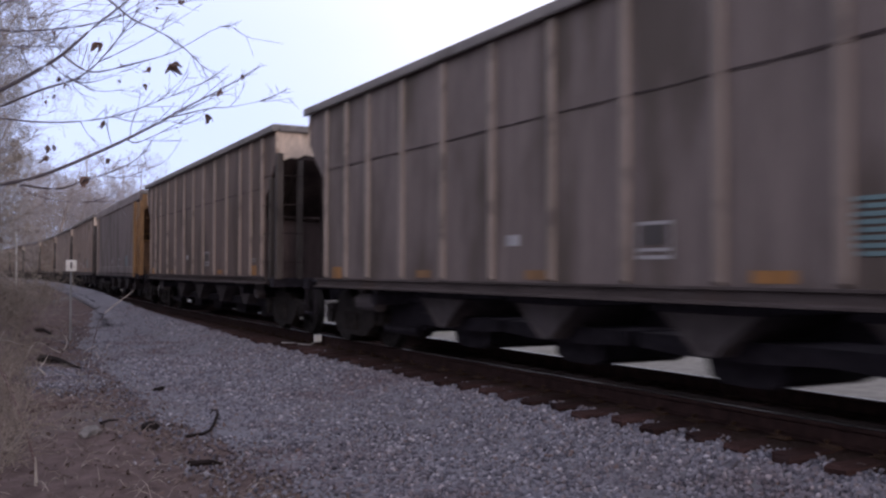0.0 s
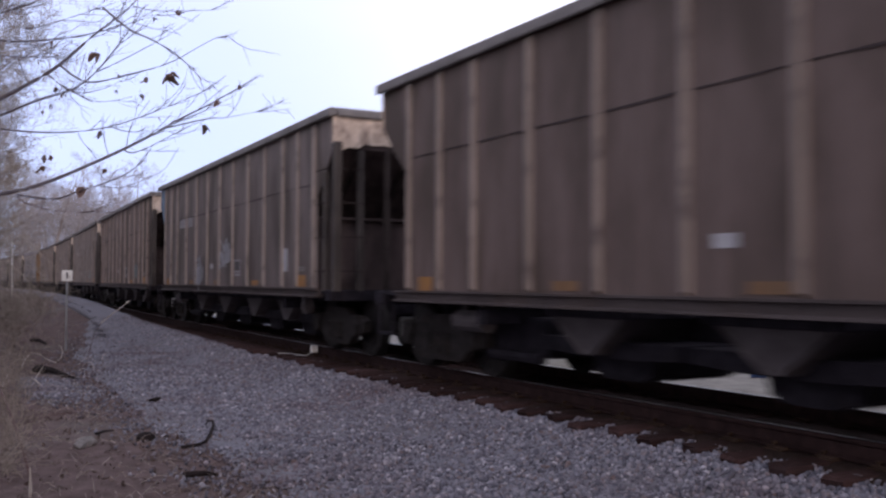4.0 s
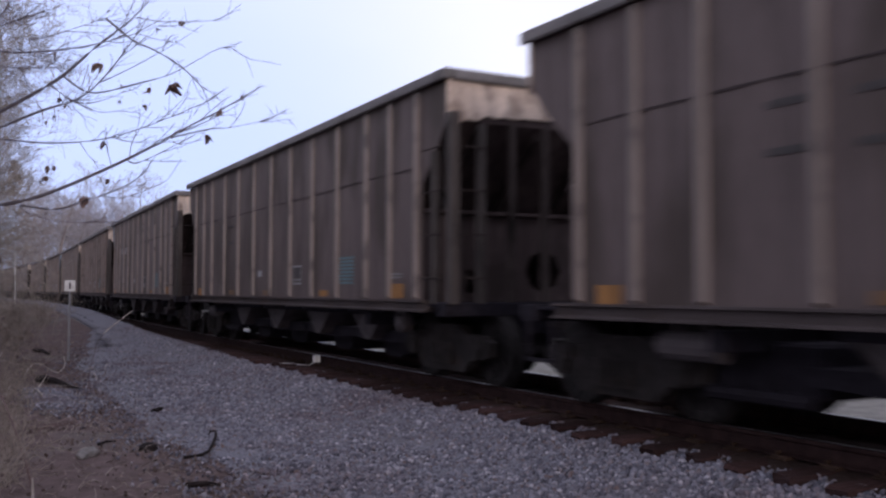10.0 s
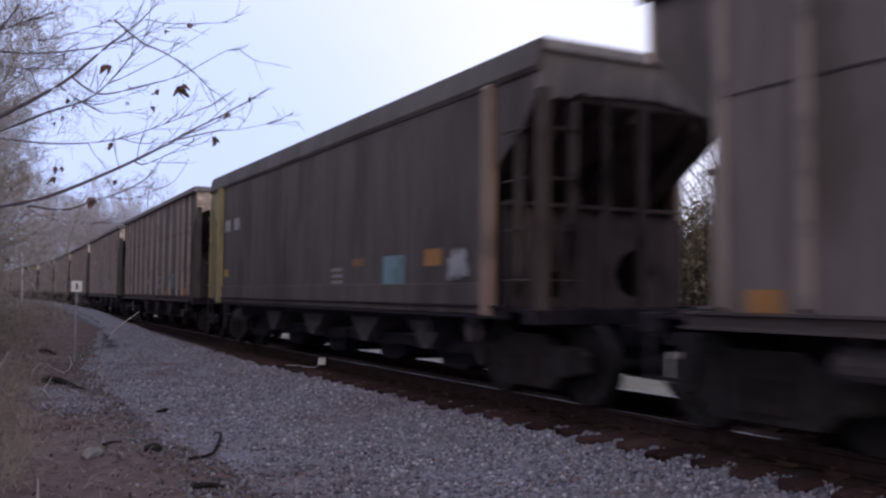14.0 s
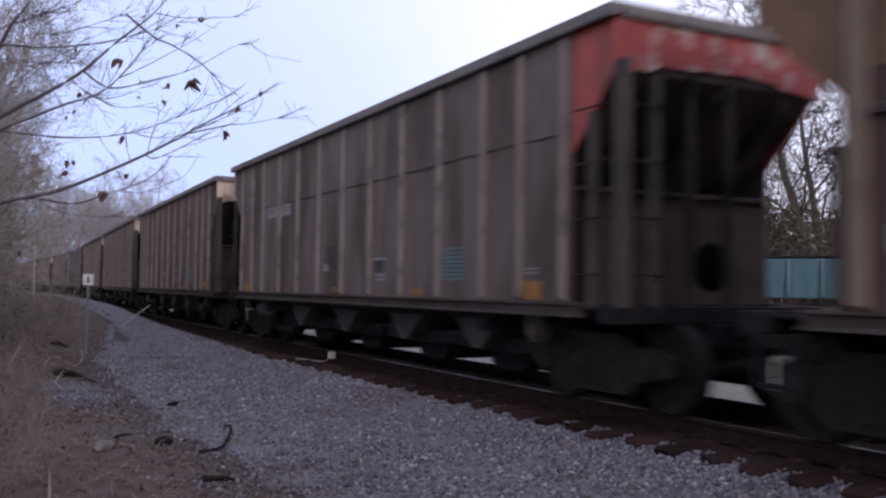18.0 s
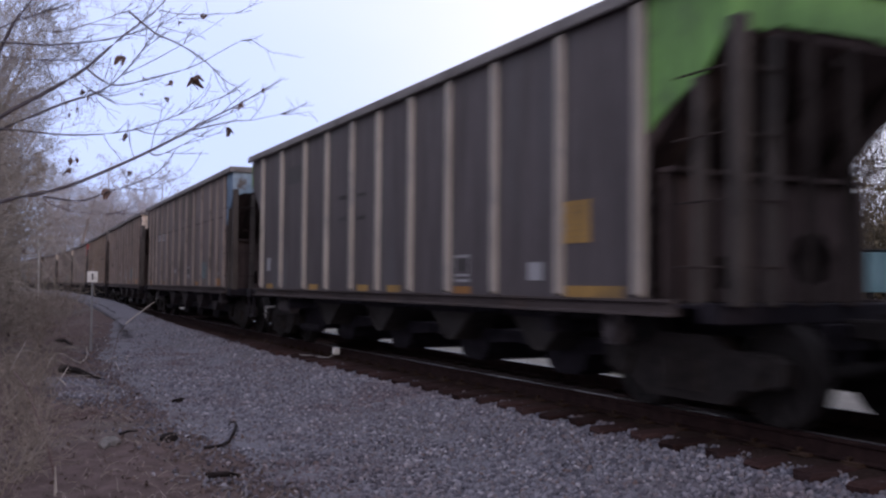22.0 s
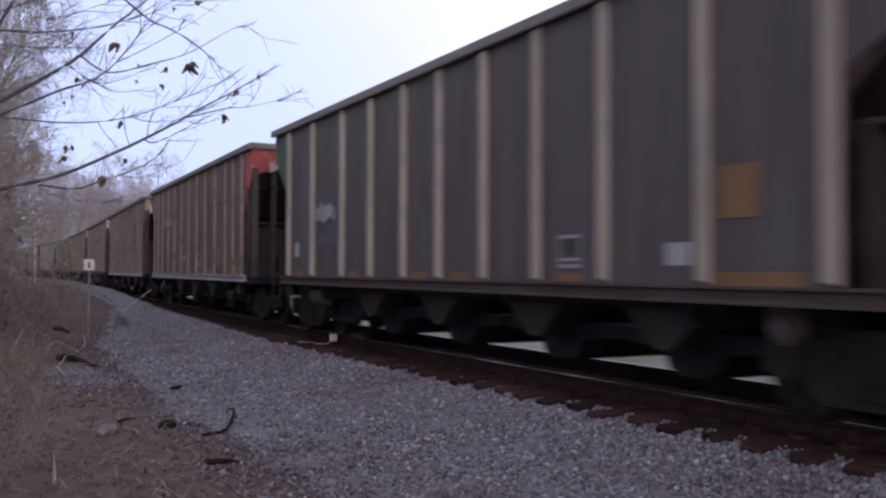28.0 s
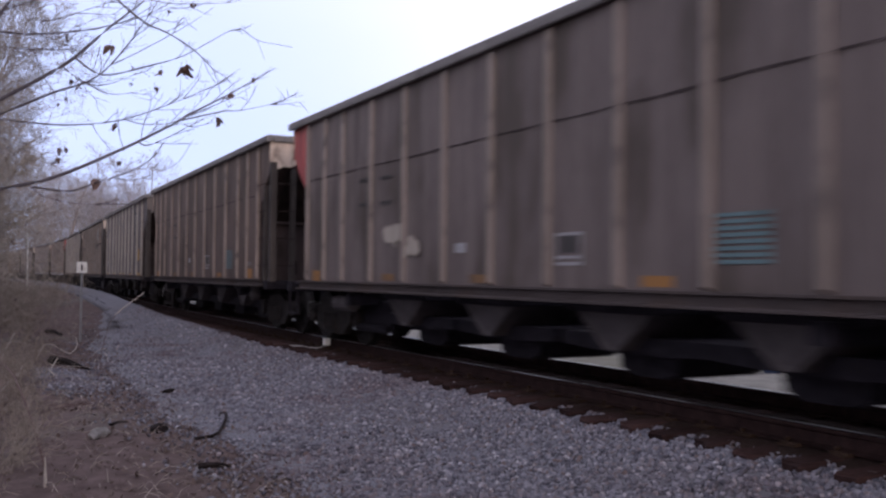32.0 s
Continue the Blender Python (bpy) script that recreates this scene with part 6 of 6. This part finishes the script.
lying("pale_cane", "pale broken cane leaning across another", [(1.78, 15.7, 0.02), (1.85, 16.3, 0.06), (1.95, 16.4, 0.20)], 0.011, M_PALECANE, "cane", 0.3)
lying("pale_cane", "pale cane arching over the soil", [(1.91, 19.2, 0.0), (2.05, 19.9, 0.08), (2.2, 20.4, 0.13), (2.38, 20.6, 0.11), (2.46, 20.2, 0.04), (2.54, 19.6, 0.02)], 0.011, M_PALECANE, "cane", 0.3)
lying("pale_cane", "thin curling cane over the soil", [(2.54, 19.6, 0.02), (2.75, 20.3, 0.05), (2.9, 21.2, 0.10), (2.93, 21.6, 0.18), (2.84, 21.4, 0.24)], 0.009, M_PALECANE, "cane", 0.3)
lying("pale_cane", "pale leaning cane at the edge of the wood", [(1.16, 14.5, 0.0), (1.25, 14.9, 0.12), (1.34, 15.1, 0.26)], 0.010, M_PALECANE, "cane", 0.3)
lying("thin_cane", "thin dull cane leaning over the gravel", [(1.98, 12.7, -0.03), (2.02, 12.62, 0.6), (2.10, 12.58, 0.98), (2.19, 12.53, 1.12)], 0.004, M_REDSTEM, "cane", 0.3)
lying("pale_cane", "pale bleached cane tip caught on a thin cane", [(2.17, 12.54, 1.10), (2.26, 12.49, 1.19), (2.36, 12.43, 1.28), (2.49, 12.35, 1.40)], 0.008, M_PALECANE, "cane", 0.4)
lying("bramble_stem", "long dark red bramble stem arching from the litter", [(0.91, 8.28, -0.02), (0.86, 8.53, 0.22), (0.81, 9.02, 0.45), (0.76, 9.5, 0.65), (0.70, 10.1, 0.72)], 0.011, M_REDSTEM, "bramble", 0.4)
lying("pale_cane", "long pale cane leaning out of the litter", [(0.78, 13.1, 0.0), (0.95, 13.35, 0.10), (1.16, 13.6, 0.25)], 0.011, M_PALECANE, "cane", 0.4)
lying("pale_cane", "pale cane leaning out of the brush", [(1.0, 15.9, 0.0), (1.13, 16.2, 0.30), (1.31, 16.5, 0.64)], 0.010, M_PALECANE, "cane", 0.4)
lying("white_pole", "thin white pole standing where the gravel ends", [(4.41, 49.27, -0.1), (4.40, 49.25, 1.6), (4.36, 49.22, 3.3)], 0.05, M_WHITEPAINT, "pole", 0.5)
for k in range(16):
    y = 11 + rt.random() * 13
    x = 0.08 * y + 0.1 + rt.random() ** 1.5 * 0.09 * y
    an, ln = rt.uniform(0, 6.28), rt.uniform(0.25, 0.6)
    dx, dy = math.cos(an) * ln, math.sin(an) * ln
    lying("bramble_stem" if k % 2 else "pale_cane", "dark red bramble stem on the leaf litter" if k % 2 else "thin pale broken cane in the leaf litter",
          [(x, y, 0.0), (x + dx * 0.4, y + dy * 0.4, rt.uniform(0.03, 0.14)), (x + dx, y + dy, rt.uniform(0.0, 0.1)), (x + dx * 1.4, y + dy * 1.4, 0.02)], 0.0065, M_REDSTEM if k % 2 else M_PALECANE, "bramble" if k % 2 else "cane")


def rock(x, y, s, turn, label, material=M_ROCK):
    bm = bmesh.new()
    bmesh.ops.create_icosphere(bm, subdivisions=2, radius=1)
    for v in bm.verts:
        k = 1 + 0.35 * noise.noise(v.co * 1.4 + Vector((x, y, 0)))
        v.co = Vector((v.co.x * s * k * 1.3, v.co.y * s * k, v.co.z * s * k * 0.7))
    me = to_mesh("rock", bm, material)
    ob = new("rock", me)
    ob.matrix_basis = on_ground(x, y, turn, s * 0.3)
    tagged(ob, label, "rock")


rock(2.13, 9.72, 0.095, 65, "dark weathered rock at the gravel's edge", M_CHAR)
rock(1.53, 9.52, 0.085, 40, "pale grey rock half sunk in leaf litter")
rock(1.46, 9.42, 0.06, 80, "pale grey rock half sunk in leaf litter")


def jug(x, y):
    """A blue and white plastic container lying on its side."""
    s = thing("plastic_container", "blue and white plastic container lying on the gravel", "litter", at=on_ground(x, y, -32, 0.135))
    part("body", lathe(bmesh.new(), [(-0.22, 0.09), (-0.21, 0.115), (0.02, 0.12), (0.03, 0.11)], 16), M_BLUEPLASTIC, s, "blue lower body")
    part("shoulder", lathe(bmesh.new(), [(0.03, 0.11), (0.10, 0.115), (0.18, 0.085), (0.24, 0.045), (0.30, 0.04), (0.30, 0.03)], 16), M_CLEARPLASTIC, s, "milky white neck and shoulder")


jug(12.72, 11.03)


def dumpster(x, y, turn):
    """A pale blue steel waste container with sloped lids, lift pockets and castors."""
    s = thing("waste_container", "pale blue steel waste container with dark lids", "dumpster", at=on_ground(x, y, turn))
    bm = bmesh.new()
    prism(bm, [(-0.85, 0.20), (0.85, 0.20), (0.95, 1.30), (0.55, 1.38), (-0.95, 1.30)], "x", -2.1, 2.1)
    part("bin", bm, M_PALEBLUE, s)
    for q in (-1.35, -0.45, 0.45, 1.35):
        part("stiffener", boxes((q - 0.05, q + 0.05, -1.0, -0.84, 0.25, 1.28), bevel=0.01), M_PALEBLUE, s)
    for q in (-1, 1):
        part("lift_pocket", boxes((q * 2.18 - 0.09, q * 2.18 + 0.09, -0.7, 0.6, 0.85, 1.02), bevel=0.01), M_PALEBLUE, s)
        part("lid", boxes((q * 1.05 - 1.03, q * 1.05 + 1.03, -0.5, 0.55, 1.38, 1.42), bevel=0.01), M_RUBBER, s)
    for q in (-1.6, 1.6):
        for w in (-0.6, 0.6):
            bm = bmesh.new()
            rod(bm, (q - 0.04, w, 0.10), (q + 0.04, w, 0.10), 0.10, 14)
            box(bm, q - 0.05, q + 0.05, w - 0.04, w + 0.04, 0.1, 0.22)
            part("castor", bm, M_RUBBER, s)


dumpster(22.45, 18.7, -50)


# ---------------------------------------------------------------- ties, plates and spikes
def ties():
    r = random.Random(5)
    tie = to_mesh("tie", boxes((-1.43, 1.34, -0.118, 0.118, -0.36, -0.182), bevel=0.026), M_TIE)
    rough = []
    for k in range(4):
        me = tie.copy()
        for v in me.vertices:
            v.co += Vector((r.gauss(0, 0.018), r.gauss(0, 0.006), r.gauss(0, 0.006)))
        rough.append(me)
    plate = to_mesh("tie_plate", boxes((-0.17, 0.17, -0.095, 0.095, -0.183, -0.170), (-0.13, -0.075, -0.09, 0.09, -0.171, -0.156), (0.075, 0.13, -0.09, 0.09, -0.171, -0.156), bevel=0.003), M_PLATE)
    spike = to_mesh("spike", boxes((-0.012, 0.012, -0.012, 0.012, -0.19, -0.140), (-0.022, 0.03, -0.017, 0.017, -0.142, -0.124), bevel=0.003), M_PLATE)
    y, k = -4.0, 0
    while k < 260:
        m = track_pose(y)
        ob = part("tie", rough[k % 4], None, track)
        ob.matrix_basis = m @ pose(r.gauss(0, 0.03), r.gauss(0, 0.02), r.gauss(0, 0.005), 0, 0, r.gauss(0, 0.6))
        if 0 < y < 24:
            for x in (-0.7525, 0.7525):
                p = part("tie_plate", plate, None, track)
                p.matrix_basis = m @ pose(x, 0, 0)
                if x < 0:
                    for u, v, w in ((-0.085, 0.05, 0), (0.085, -0.05, 180)):
                        q = part("spike", spike, None, track)
                        q.matrix_basis = m @ pose(x + u, v, 0, 0, 0, w)
        y += 0.495
        k += 1


ties()


# ---------------------------------------------------------------- what moves
COUPLED = 16.18


def gone(t):
    """Metres that the train has run by t seconds."""
    return 15.1929 * t + 0.034634 * t * t - 0.00058314 * t ** 3


# slack in the couplings: metres by which a car runs ahead of even spacing
LAG = {0: -0.13, 1: -0.04, 2: 0.13, 3: 0.30, 4: 0.12, 9: 0.08, 11: 0.10, 13: -0.10, 14: -0.13, 15: 0.1, 16: 0.18, 17: 0.05, 18: 0.08, 19: 0.18, 20: 0.05, 21: -0.06, 22: -0.12, 24: 0.22, 25: 0.1, 27: -0.08, 30: 0.13, 31: 0.34, 32: 0.34, 33: 0.34}


def motions():
    times = [2.0 * i for i in range(17)]
    for j, car in CARS.items():
        walk(car, [(t, track_pose(15.2 - j * COUPLED + LAG.get(j, 0.02) + gone(t) - HALF)) for t in times])
    # wheels roll on the rails; wheels that stand alike on their trucks share one roll
    lead = {}
    for k, ws in WHEELS:
        if k not in lead:
            place = ws.location.copy()
            rows = [(i / 30, pose(*place, -math.degrees(gone(i / 30) / 0.457), 0, 0)) for i in range(961)]
            walk(ws, rows)
            lead[k] = ws
        else:
            ws.rotation_mode = "QUATERNION"
            keys = ws.animation_data_create()
            keys.action = lead[k].animation_data.action
            keys.action_slot = lead[k].animation_data.action_slot


motions()
